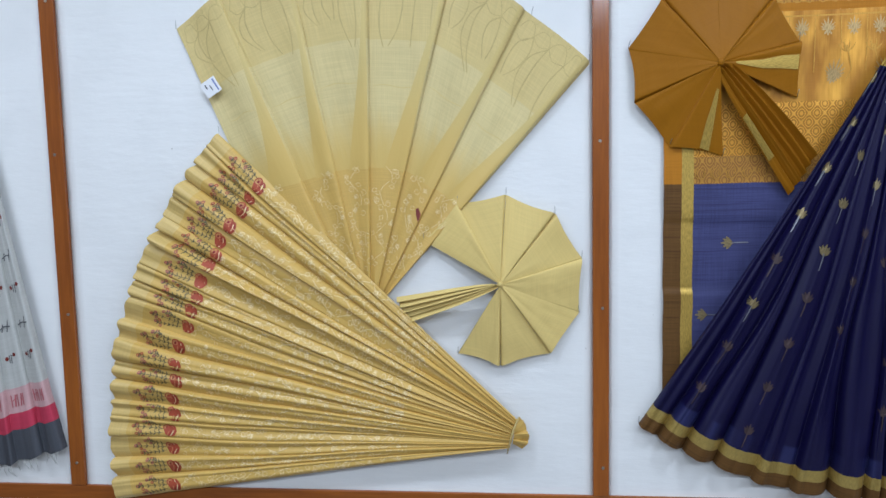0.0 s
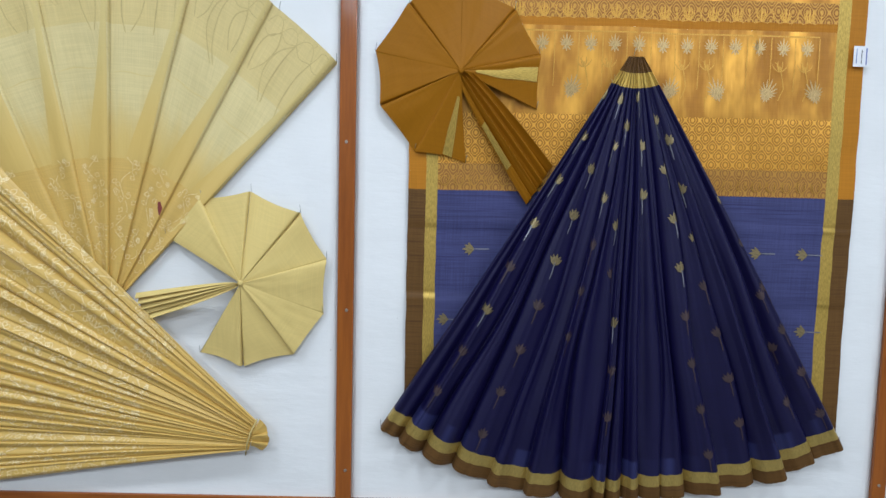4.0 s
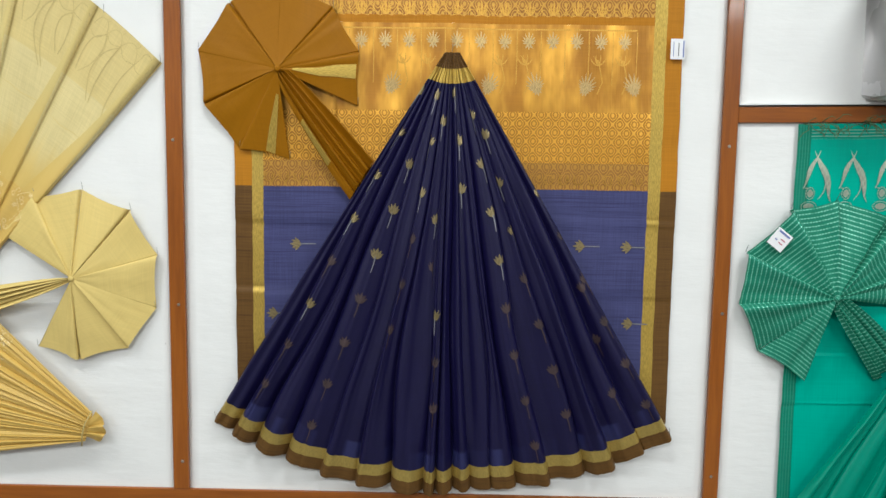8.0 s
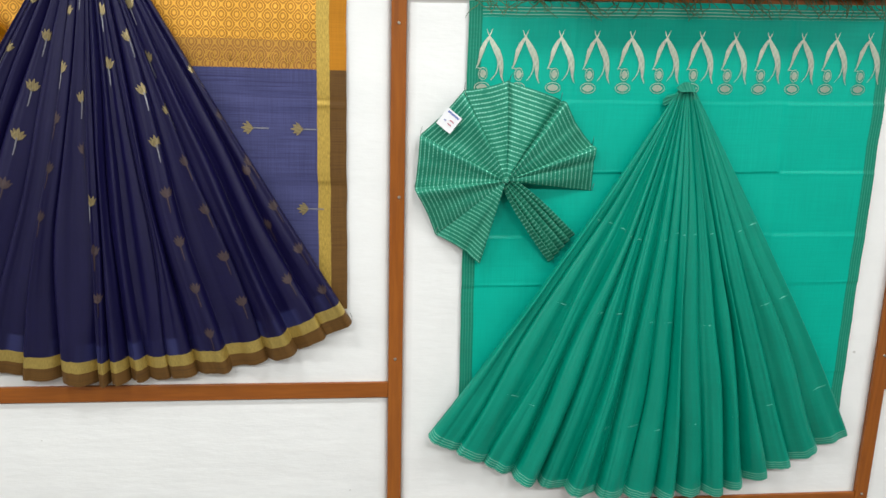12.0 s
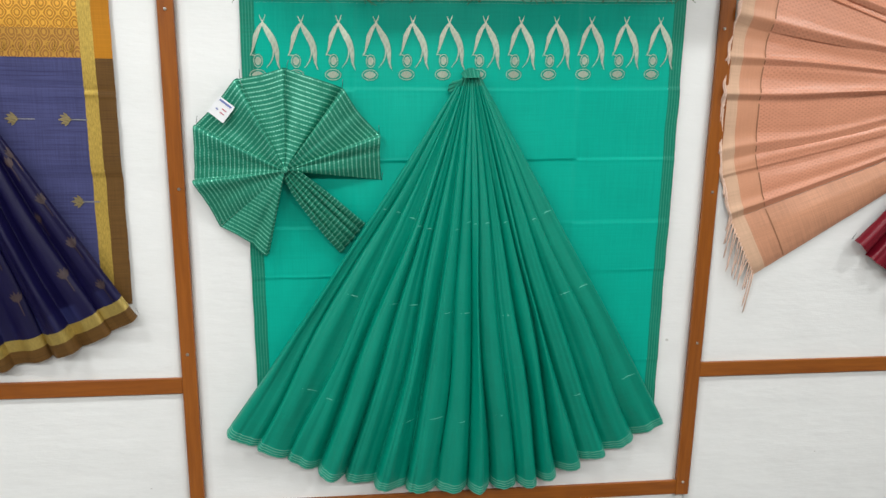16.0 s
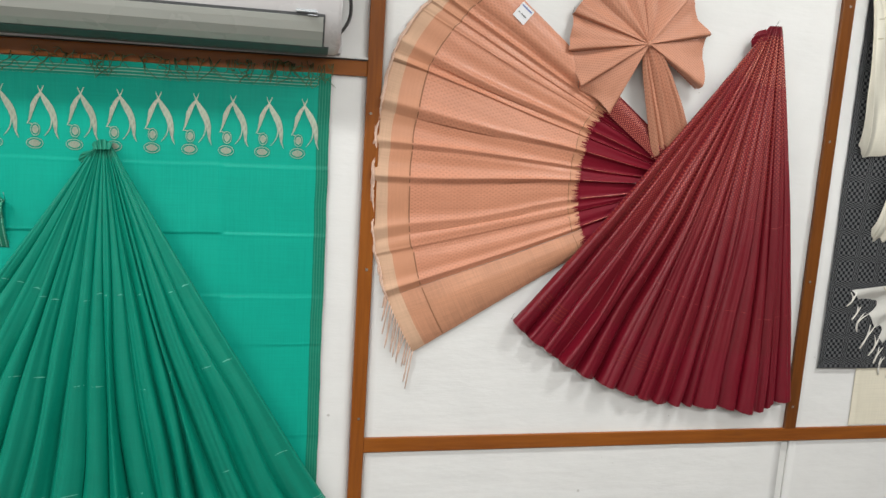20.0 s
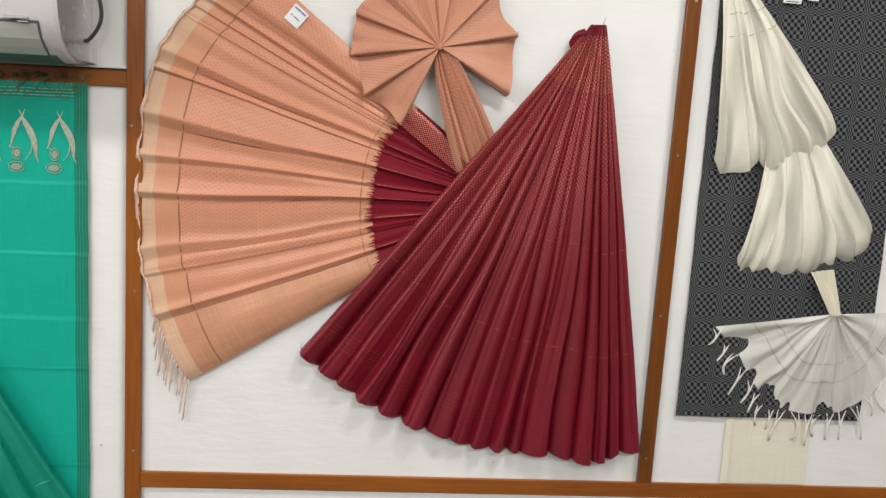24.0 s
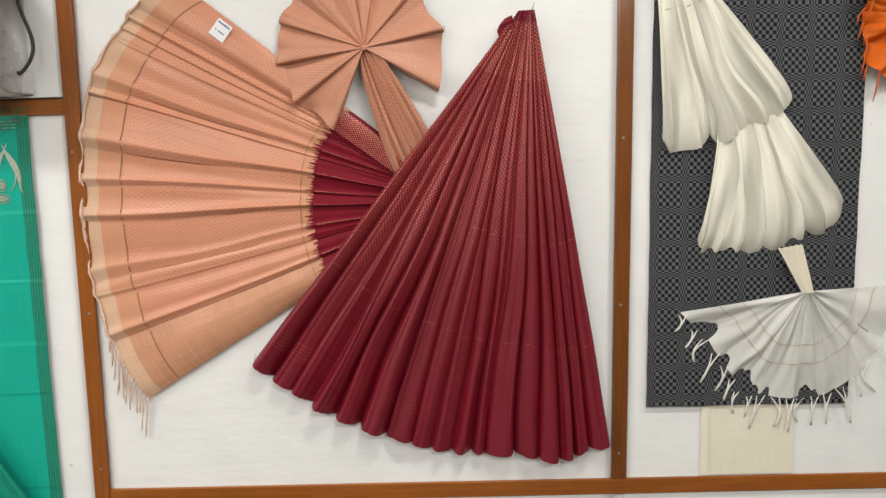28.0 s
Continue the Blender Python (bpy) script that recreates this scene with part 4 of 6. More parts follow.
def vine(rnd, length, width, mi=0):
    """A wavy stem with curls, leaf outlines and small open flowers along y."""
    wd = 0.0010
    ph = rnd.uniform(0, 6)
    stem = [(width * 0.22 * math.sin(ph + y * 70 + 0.8 * math.sin(y * 31)), y) for y in [0.007 * k for k in range(int(length / 0.007) + 1)]]
    out = []
    for k in range(0, len(stem) - 4, 5):
        if rnd.random() < 0.93:
            out.append((stem[k:k + 5], wd, mi))
    y = 0.006
    while y < length:
        side = rnd.choice((-1, 1))
        x = width * 0.22 * math.sin(ph + y * 70 + 0.8 * math.sin(y * 31))
        kind = rnd.random()
        cx = x + side * width * 0.22
        if kind < 0.16:
            for k in range(5):
                out.append(ring(cx + 0.0038 * math.cos(k * 1.257), y + 0.0038 * math.sin(k * 1.257), 0.0022, wd, mi, 1.0, 0, 6))
        elif kind < 0.65:
            a = rnd.uniform(0, 6)
            tip = (cx + 0.014 * math.cos(a), y + 0.014 * math.sin(a))
            out.append((curve2([(cx, y), ((cx + tip[0]) / 2 - 0.005 * math.sin(a), (y + tip[1]) / 2 + 0.005 * math.cos(a)), tip], 3), wd, mi))
            out.append((curve2([(cx, y), ((cx + tip[0]) / 2 + 0.005 * math.sin(a), (y + tip[1]) / 2 - 0.005 * math.cos(a)), tip], 3), wd, mi))
        else:
            out.append(ring(cx, y, 0.0035, wd, mi, side * rnd.uniform(0.8, 1.3), rnd.uniform(0, 6), 10, 0.005))
        y += rnd.uniform(0.007, 0.013)
    return out


def paisley_motif(rnd):
    """Berry sprays and flowers above a striped red bowl; y from the hem inwards."""
    s = []
    # a striped shell at the inner end
    fill = [(0.003 + q * 0.015, 0.098) for q in (-1, -0.7, 0, 0.7, 1)]
    s.append((fill, [0.010, 0.022, 0.032, 0.024, 0.012], 0))
    for k in range(4):
        y = 0.092 + 0.0052 * k
        hw = 0.0165 * (1 - (k / 4.6) ** 2)
        s.append((curve2([(0.003 - hw, y - 0.004), (0.003, y + 0.003), (0.003 + hw, y - 0.004)], 4), 0.0016, (5, 3, 4, 3)[k]))
    # a full flower beside it
    s.append(ring(-0.006, 0.088, 0.0078, 0.0024, 0, 1, 0, 12))
    s.append(ring(-0.006, 0.088, 0.0050, 0.0018, 5, 1, 0, 10))
    s.append(disc(-0.006, 0.088, 0.0030, 3))
    # three leafy stems with small open flowers towards the hem
    for x0, x1, y1 in ((-0.009, -0.017, 0.030), (-0.001, -0.003, 0.004), (0.008, 0.015, 0.016)):
        line = curve2([(x0, 0.080), (x0 * 0.5 + x1 * 0.5, 0.058), (x1, y1 + 0.016), (x1 + 0.001, y1)], 5)
        s.append((line, 0.0011, 2))
        for j in range(2, len(line) - 2, 2):
            for sd in (-1, 1):
                s.append(leaf(line[j][0], line[j][1], -math.pi / 2 + sd * 0.8 + rnd.uniform(-0.2, 0.2), rnd.uniform(0.006, 0.009), 0.0024, 2, 0, 4))
        for x, y in ((x1, y1), (x1 - 0.006, y1 + 0.009), (x1 + 0.007, y1 + 0.013)):
            s.append(ring(x, y, 0.0032, 0.0020, rnd.choice((0, 1, 1)), 1, 0, 9))
            s.append(disc(x, y, 0.0015, 5))
    return s


cream = thing("cream_sari", "cream gold tissue sari pinned in two pleated fans on white board", "sari", "displayed saris")
up_hem = [(-0.737, 2.036), (-0.616, 2.115), (-0.425, 2.173), (-0.219, 2.189), (-0.003, 2.165), (0.171, 2.045), (0.329, 1.908)]
up_tip = [(-0.425, 1.297), (-0.268, 1.298), (-0.250, 1.298), (-0.241, 1.298), (-0.233, 1.298), (-0.227, 1.298), (-0.216, 1.308)]
upper = Fan(up_tip, up_hem, 1, (0.012, 0.006), (0.012, 0.019), 0.004, seed=4, sub=0.6, grooves=0.3)
up_low = upper.mesh("pallu_lower_zone", M_CREAM, cream, 0.0, 0.41, 40, label="tan gold tissue with fine gold vines")
upper.mesh("pallu_middle_zone", M_CREAM_LIGHT, cream, 0.41, 0.775, 40, label="pale translucent organza with pressed creases")
up_end = upper.mesh("pallu_end_zone", M_CREAM_END, cream, 0.775, 1.0, 40, label="denser pale yellow end with painted shadows of net loops")
rnd = random.Random(7)
for i in range(6):
    # painted shadows of the fringe behind: small net cells along the edge, long loops hanging
    st = []
    w = (upper.hem[i + 1] - upper.hem[i]).length * 0.94
    n = max(3, round(w / 0.045))
    knots = [(-w / 2 + w * k / n + rnd.uniform(-0.006, 0.006), -0.036 - rnd.uniform(0, 0.014)) for k in range(n + 1)]
    for (x0, y0), (x1, y1) in zip(knots, knots[1:]):
        xm, top = (x0 + x1) / 2, rnd.uniform(-0.014, -0.006)
        st.append((curve2([(x0, y0), (x0 + 0.006, (y0 + top) / 2), (xm - 0.009, top), (xm + 0.009, top), (x1 - 0.006, (y1 + top) / 2), (x1, y1)], 3), 0.0021, 0))
        low = min(y0, y1) - rnd.uniform(0.004, 0.012)
        st.append((curve2([(x0, y0), (xm - 0.008, low), (xm + 0.008, low), (x1, y1)], 3), 0.0021, 0))
        st.append((curve2([(xm - 0.012, top), (xm - 0.016, top + 0.010), (xm - 0.010, -0.001)], 2), 0.0016, 0))
    for x, y in knots[1:-1] if i in (1, 3, 4) else knots[:-1]:
        ln, bend = rnd.uniform(0.09, 0.19), rnd.uniform(-0.014, 0.014)
        st.append((curve2([(x, y), (x + bend, y - ln * 0.3), (x + bend * 0.6, y - ln * 0.7), (x - bend, y - ln)], 4), [0.0036] * 9 + [0.0030] * 3 + [0.0016], 0))
        if rnd.random() < 0.55:
            x2 = x + rnd.uniform(0.026, 0.04)
            st.append((curve2([(x, y - 0.004), (x2 - 0.004, y - ln * 0.25), (x2, y - ln * 0.6), (x - bend + 0.008, y - ln)], 4), [0.0034] * 9 + [0.0028] * 3 + [0.0014], 0))
    strokes_ob("painted_loop_shadows", st, on_fan(upper, i + 0.5, 0.995, 0.0009, math.pi), [M_LOOP], up_end)
for i in range(6):
    tagged(strokes_ob("vine_motif", vine(rnd, 0.26, 0.06), on_fan(upper, i + 0.5, 0.415, 0.0012), [M_VINE], up_low), kind="stuff")
for i in range(6):
    fan_patch("folded_under_layer", upper, i, lambda q: (0.955 - 0.035 - 0.55 * (1 - q) ** 2.4, 0.955), 0.405, 1.0, M_CREAM_FOLD, cream, "darker doubled cloth along a fold", rows=24)
for i in range(6):
    w = (upper.hem[i + 1] - upper.hem[i]).length * 0.56
    strokes_ob("painted_crease", [([(-w / 2 + w * k / 6, 0.003 * math.sin(k * 1.3 + i)) for k in range(7)], [0.0008, 0.002, 0.0026, 0.002, 0.0026, 0.002, 0.0008], 0)], on_fan(upper, i + 0.47, 0.655 - 0.01 * (i % 2), 0.0008), [M_CREAM_END], cream)
strokes_ob("thread_stain", [([(-0.01, -0.012), (0, 0), (0.008, 0.014)], [0.008, 0.014, 0.006], 0)], on_fan(upper, 4.86, 0.315, 0.002), [M_STAIN], cream)

arc = [(-0.634, 1.761), (-0.708, 1.677), (-0.769, 1.596), (-0.836, 1.475), (-0.872, 1.414), (-0.900, 1.337), (-0.934, 1.266), (-0.950, 1.195), (-0.962, 1.132), (-0.973, 1.035), (-0.983, 0.938), (-0.982, 0.839), (-0.968, 0.760)]
NP = 20
low_hem = along(arc, NP, 0.28, 3)
low_tip = lin((0.140, 1.006), (0.118, 0.931), NP)
lower = Fan(low_tip, low_hem, ["roll" if i < 9 else "roll_back" for i in range(NP)], (0.042, 0.016), (0.006, 0.018), 0.003, seed=9, wander=0.5, ruffle=0.004, grooves=0.9, sub=0.8, rough=0.7)
low_body = lower.mesh("pleated_body", M_CREAM, cream, 0.0, 0.952, 60, label="gold tissue pleats woven with pale gold vines")
lower.mesh("satin_hem", M_CREAM_SATIN, cream, 0.952, 1.0, 60, label="shiny plain satin hem")
for i in range(NP):
    strokes_ob("embroidered_spray", [([(1.12 * a, 1.15 * b) for a, b in p], [1.12 * q for q in w] if isinstance(w, (list, tuple)) else 1.12 * w, m) for p, w, m in paisley_motif(rnd)], on_fan(lower, i + 0.5 + rnd.uniform(-0.06, 0.06), 0.938 + rnd.uniform(-0.006, 0.004), 0.0016), [M_RED, M_ROSE, M_LEAF, M_DEEP_RED, M_VINE, M_CORAL], low_body, "red flower spray with dark green leaves")
    tagged(strokes_ob("vine_motif", vine(rnd, 0.62, 0.036), on_fan(lower, i + 0.5, 0.82, 0.0014), [M_VINE], low_body), kind="stuff")
end_f = Fan([(0.126, 0.945), (0.132, 0.985)], [(0.150, 0.926), (0.166, 0.948), (0.164, 0.975), (0.146, 1.012)], 1, (0.05, 0.03), (0.008, 0.014), 0.004, seed=3)
end_f.mesh("gathered_end", M_CREAM, cream, rows=10)
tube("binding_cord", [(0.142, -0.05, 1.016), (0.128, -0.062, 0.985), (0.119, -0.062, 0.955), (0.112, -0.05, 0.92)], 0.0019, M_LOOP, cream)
pins(cream, [(-0.737, 2.036), (0.327, 1.910), (0.185, 2.030), (-0.634, 1.761)])

rim = [(-0.098, 1.471), (-0.007, 1.567), (0.117, 1.587), (0.241, 1.537), (0.307, 1.422), (0.300, 1.282), (0.225, 1.175), (0.097, 1.143), (-0.014, 1.174)]
cr, crf, crt = rosette("cream_rosette", "cream silk blouse piece folded into round fan with pleated tail", (0.100, 1.361), rim, (-0.172, 1.325, -0.142, 1.258), M_CREAM_ROS, 0.05, 0.014, 12, folds=[1, 1, 1, -1, -1, 1, 1, -1], fine=0.0008)
pins(cr, rim)
price_tag(-0.645, 1.881, -0.024, 0.042, 0.044, -58, [(0, 0.33, 0.8, 0.09, M_BLUE_INK), (0.05, 0.0, 0.35, 0.06, M_INK), (-0.15, -0.25, 0.3, 0.08, M_INK)], "white price tag pinned to cream sari edge")

# ---------------------------------------------------------------- navy sari with orange pallu
navy = thing("navy_sari", "navy blue sari fanned in pleats over its orange gold pallu", "sari", "displayed saris")
S = Sheet(0.510, 1.635, 1.0, 2.19, 0.005, 0.004, (1.335, 1.52), (0.775, 1.07, 1.362), 2)
n_body = S.mesh("body_panel", M_BLUE, navy, 0.583, 1.563, 1.0, 1.605, 0.02, "slate blue plain weave body")
for x0, x1, x2, x3 in ((0.510, 0.554, 0.554, 0.583), (1.594, 1.635, 1.563, 1.594)):
    S.mesh("side_border", M_BROWN, navy, x0, x1, 1.0, 1.605, 0.012, "bronze brown side border")
    S.mesh("pallu_side_border", M_ORANGE, navy, x0, x1, 1.605, 2.19, 0.012, "plain orange side border")
    S.mesh("gold_stripe", M_GOLD, navy, x2, x3, 1.0, 2.19, 0.01, "gold metal-thread stripe")
S.mesh("temple_band", M_TEMPLE, navy, 0.583, 1.563, 1.605, 1.672, 0.012, "tan band with gold arch figures")
S.mesh("ogee_field", M_BROC_OGEE, navy, 0.583, 1.563, 1.672, 1.800, 0.006, "gold ogee brocade")
n_field = S.mesh("lotus_field", M_BROC_PLAIN, navy, 0.583, 1.563, 1.800, 2.015, 0.006, "gold brocade ground with silver lotuses")
S.mesh("plain_band", M_ORANGE, navy, 0.583, 1.563, 2.015, 2.035, 0.012)
S.mesh("scroll_band", M_TEMPLE, navy, 0.583, 1.563, 2.035, 2.085, 0.012, "gold scroll border")
S.mesh("pallu_top", M_BROC_PLAIN, navy, 0.583, 1.563, 2.085, 2.19, 0.012)


def lotus(n=7, r=0.022, w=0.011, mi=0, spread=2.5):
    return [leaf(0, 0, math.pi / 2 + (k / (n - 1) - 0.5) * spread, r * (1 - 0.12 * abs(k - (n - 1) / 2)), w, mi, 0, 5) for k in range(n)]


for k in range(16):
    x = 0.594 + k * 0.0598
    st = lotus(9, 0.030, 0.0042, 0, 3.0) + [(lambda p: ([(-a, -b) for a, b in p[0]], p[1], p[2]))(leaf(0, 0, math.pi / 2 + d, 0.015, 0.005, 0)) for d in (-0.7, 0, 0.7)]
    strokes_ob("silver_lotus", st, on_sheet(S, x, 1.968), [M_SILVER], n_field)
    strokes_ob("gold_divider", [([(0.03, 0.03), (0.031, -0.03), (0.03, -0.10)], 0.0025, 0), ([(-0.03, 0.034), (0.03, 0.034)], 0.004, 0)], on_sheet(S, x, 1.968, 0.0013), [M_GOLD_LINE], navy)
    st = [leaf(0, -0.018, math.pi / 2, 0.036, 0.0055, 0)]
    for d in (-1, 1):
        st.append(leaf(0, -0.018, math.pi / 2 + d * 0.75, 0.030, 0.0042, 0, -0.5 * d))
        st.append(leaf(0, -0.018, math.pi / 2 + d * 1.35, 0.027, 0.0036, 0, -0.9 * d))
        st.append(([(0, -0.018), (d * 0.016, -0.022), (d * 0.028, -0.012), (d * 0.030, 0.004), (d * 0.024, 0.012)], [0.002, 0.002, 0.002, 0.0018, 0.001], 0))
    strokes_ob("scroll_motif", st, on_sheet(S, x, 2.055), [M_GOLD_LINE], navy)
for k in range(8):
    x = 0.664 + k * 0.122
    st = lotus(11, 0.044, 0.0046, 0, 3.2) + [(lambda p: ([(a, -b) for a, b in p[0]], p[1], p[2]))(q) for q in lotus(5, 0.020, 0.006, 0, 2.0)]
    strokes_ob("silver_lotus", st, on_sheet(S, x, 1.858, turn=0.35 if k % 2 else -0.35), [M_SILVER], n_field)
    st = [([(0, 0), (0.012, 0.03), (0.004, 0.07), (0.0, 0.085)], 0.003, 0)]
    for a, d in ((0.3, 1), (math.pi - 0.3, -1), (0.9, 1), (math.pi - 0.9, -1), (math.pi / 2, 1)):
        st.append(leaf(0.0, 0.07, a, 0.028, 0.0036, 0, 0.5 * d))
    strokes_ob("gold_bud", st, on_sheet(S, x + 0.03 * (-1) ** k, 1.845, 0.0013), [M_GOLD_LINE], navy)
rnd = random.Random(5)
for k in range(26):
    x = 0.598 + k * 0.0375
    st = [leaf(0, 0, math.pi / 2, 0.034 + 0.01 * rnd.random(), 0.016, 0), ring(0, 0.012, 0.012, 0.002, 1)]
    strokes_ob("arch_motif", st, on_sheet(S, x, 1.618), [M_TEMPLE, M_GOLD_LINE], navy)
for x, z, tn in ((0.676, 1.457, 1), (0.614, 1.276, 1), (1.404, 1.462, 1), (1.524, 1.461, 1), (1.535, 1.262, 1)):
    st = lotus(5, 0.026, 0.0075, 0, 1.9) + [([(0, 0), (0, -0.022), (0, -0.042)], 0.003, 1), ([(-0.012, 0.006), (0, -0.001), (0.012, 0.006)], [0.002, 0.009, 0.002], 0)]
    strokes_ob("woven_lotus", st, on_sheet(S, x, z, 0.0016, math.pi / 2), [M_LOTUS, M_LOTUS_STEM], n_body)

n_hem = [(0.451, 0.992), (0.498, 0.961), (0.557, 0.928), (0.636, 0.895), (0.728, 0.856), (0.822, 0.831), (0.915, 0.825), (1.002, 0.808), (1.034, 0.811), (1.079, 0.815), (1.127, 0.817), (1.183, 0.822), (1.250, 0.831), (1.338, 0.845), (1.430, 0.866), (1.507, 0.892), (1.579, 0.930), (1.648, 0.970)]
nf = Fan([(1.042, 1.940), (1.080, 1.940)], n_hem, ["roll_back"] * 7 + [0, 0, 0] + ["roll"] * 7, (0.032, 0.016), (0.004, 0.036), 0.001, 0.022, seed=21, wander=0.7, ruffle=0.002, grooves=0.6, sub=0.6, rough=0.7)
nf.mesh("gathered_top", M_BROWN, navy, 0.0, 0.036, 60, label="bronze brown gathered top edge")
nf.mesh("top_gold_stripe", M_GOLD, navy, 0.036, 0.068, 60, label="gold stripe")
n_skirt = nf.mesh("pleated_skirt", M_NAVY, navy, 0.068, 0.942, 60, label="navy pleats woven with gold lotuses")
nf.mesh("hem_gold_stripe", M_GOLD_HEM, navy, 0.942, 0.969, 60, label="gold stripe at the hem")
nf.mesh("hem_border", M_BROWN, navy, 0.969, 1.0, 60, label="bronze brown hem border")
# columns of lotuses: from and to, in metres on the board, and how many
for x0, z0, x1, z1, n in ((0.932, 1.737, 0.590, 1.099, 7), (1.023, 1.828, 1.007, 1.714, 2), (0.959, 1.657, 0.712, 0.986, 7), (1.069, 1.833, 1.039, 1.764, 2), (0.985, 1.588, 0.921, 1.243, 4), (1.080, 1.717, 1.088, 1.598, 2),
                          (1.032, 1.519, 1.025, 1.038, 5), (1.112, 1.780, 1.292, 0.946, 8), (1.147, 1.733, 1.361, 1.023, 7), (1.347, 1.492, 1.490, 1.086, 4), (1.291, 1.597, 1.573, 1.057, 6), (0.981, 1.840, 0.975, 1.830, 1)):
    for k in range(n):
        q = k / max(n - 1, 1)
        pp, v = nf.locate(x0 + (x1 - x0) * q, z0 + (z1 - z0) * q)
        st = lotus(5, 0.024, 0.0058, 0, 1.6) + [([(-0.0105, 0.008), (-0.006, 0.001), (0, -0.002), (0.006, 0.001), (0.0105, 0.008)], [0.002, 0.006, 0.009, 0.006, 0.002], 0), ([(0, 0), (0.0005, -0.02), (0.0, -0.042)], [0.0026, 0.0022, 0.0018], 1)]
        # lotuses further down the skirt more often take the dull dark colour
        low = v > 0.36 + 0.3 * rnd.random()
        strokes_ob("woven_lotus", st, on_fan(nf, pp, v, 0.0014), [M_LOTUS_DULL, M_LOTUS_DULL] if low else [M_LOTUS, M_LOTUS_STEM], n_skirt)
price_tag(1.620, 1.958, -0.018, 0.036, 0.050, 0, [(0.38, 0, 0.08, 0.8, M_BLUE_INK), (0.05, 0.1, 0.05, 0.4, M_INK), (0.05, -0.25, 0.05, 0.2, M_INK), (-0.3, 0, 0.04, 0.7, M_BLUE_INK)], "white price tag pinned to orange border")
pins(navy, [(1.06, 1.945), (0.451, 0.992), (1.648, 0.97)])

rim = [(0.651, 1.672), (0.523, 1.698), (0.437, 1.808), (0.422, 1.940), (0.503, 2.058), (0.632, 2.115), (0.763, 2.048), (0.827, 1.943), (0.824, 1.808)]
mu, muf, mut = rosette("mustard_rosette", "mustard silk blouse piece folded into a round fan with gold strip", (0.632, 1.892), rim, (0.806, 1.572, 0.866, 1.672), M_MUSTARD, 0.055, 0.012, 31, folds=[1, 1, -1, 1, -1, 1, -1, -1], fine=0.0006)
strokes_ob("gold_strip", [([(0.02, 0.0), (0.012, 0.06), (0.0, 0.15)], [0.024, 0.020, 0.006], 0)], on_fan(muf, 0.22, 0.99, 0.0015), [M_GOLD], mu, "gold metal-thread strip")
strokes_ob("gold_strip", [([(0.0, 0.0), (0.0, 0.05), (0.004, 0.10), (0.0, 0.17)], [0.036, 0.03, 0.02, 0.005], 0)], on_fan(muf, 7.38, 0.985, 0.0015), [M_GOLD], mu, "gold metal-thread strip")
strokes_ob("gold_strip", [([(0.0, 0.0), (0.0, 0.06), (0.0, 0.12)], [0.014, 0.011, 0.008], 0)], on_fan(mut, 0.5, 0.72, 0.0015), [M_GOLD], mu)
pins(mu, rim)

# ---------------------------------------------------------------- green sari
green = thing("green_sari", "emerald green silk sari fanned in pleats over its own hanging length", "sari", "displayed saris")
G = Sheet(1.932, 3.046, 0.60, 1.780, 0.007, 0.004, (0.80, 1.06, 1.19, 1.36, 1.535), (2.199, 2.775), 11, 0.004, panel=0.0028, rise=0.025, press=0.0010)
g_len = G.mesh("hanging_length", M_GREEN, green, 1.966, 3.014, 0.60, 1.742, 0.0052, "glossy emerald length with pressed folds")
G.mesh("selvedge", M_GREEN_EDGE, green, 1.932, 1.966, 0.60, 1.780, 0.008, "dull green side edge with pale lines")
G.mesh("selvedge", M_GREEN_EDGE, green, 3.014, 3.046, 0.60, 1.780, 0.008, "dull green side edge with pale lines")
G.mesh("lined_end", M_GREEN_LINES, green, 1.966, 3.014, 1.742, 1.768, 0.01, "fine silver lines across the end")
G.mesh("end_edge", M_GREEN, green, 1.966, 3.014, 1.768, 1.780, 0.01)
rnd = random.Random(15)


def blade(pts, widths, k=4):
    """A leaf stroke: rounded line with widths blended between its points."""
    n = (len(pts) - 1) * k
    w = []
    for j in range(n + 1):
        i = min(j // k, len(pts) - 2)
        s = j / k - i
        w.append(widths[i] + (widths[i + 1] - widths[i]) * s)
    return curve2(pts, k), w, 0


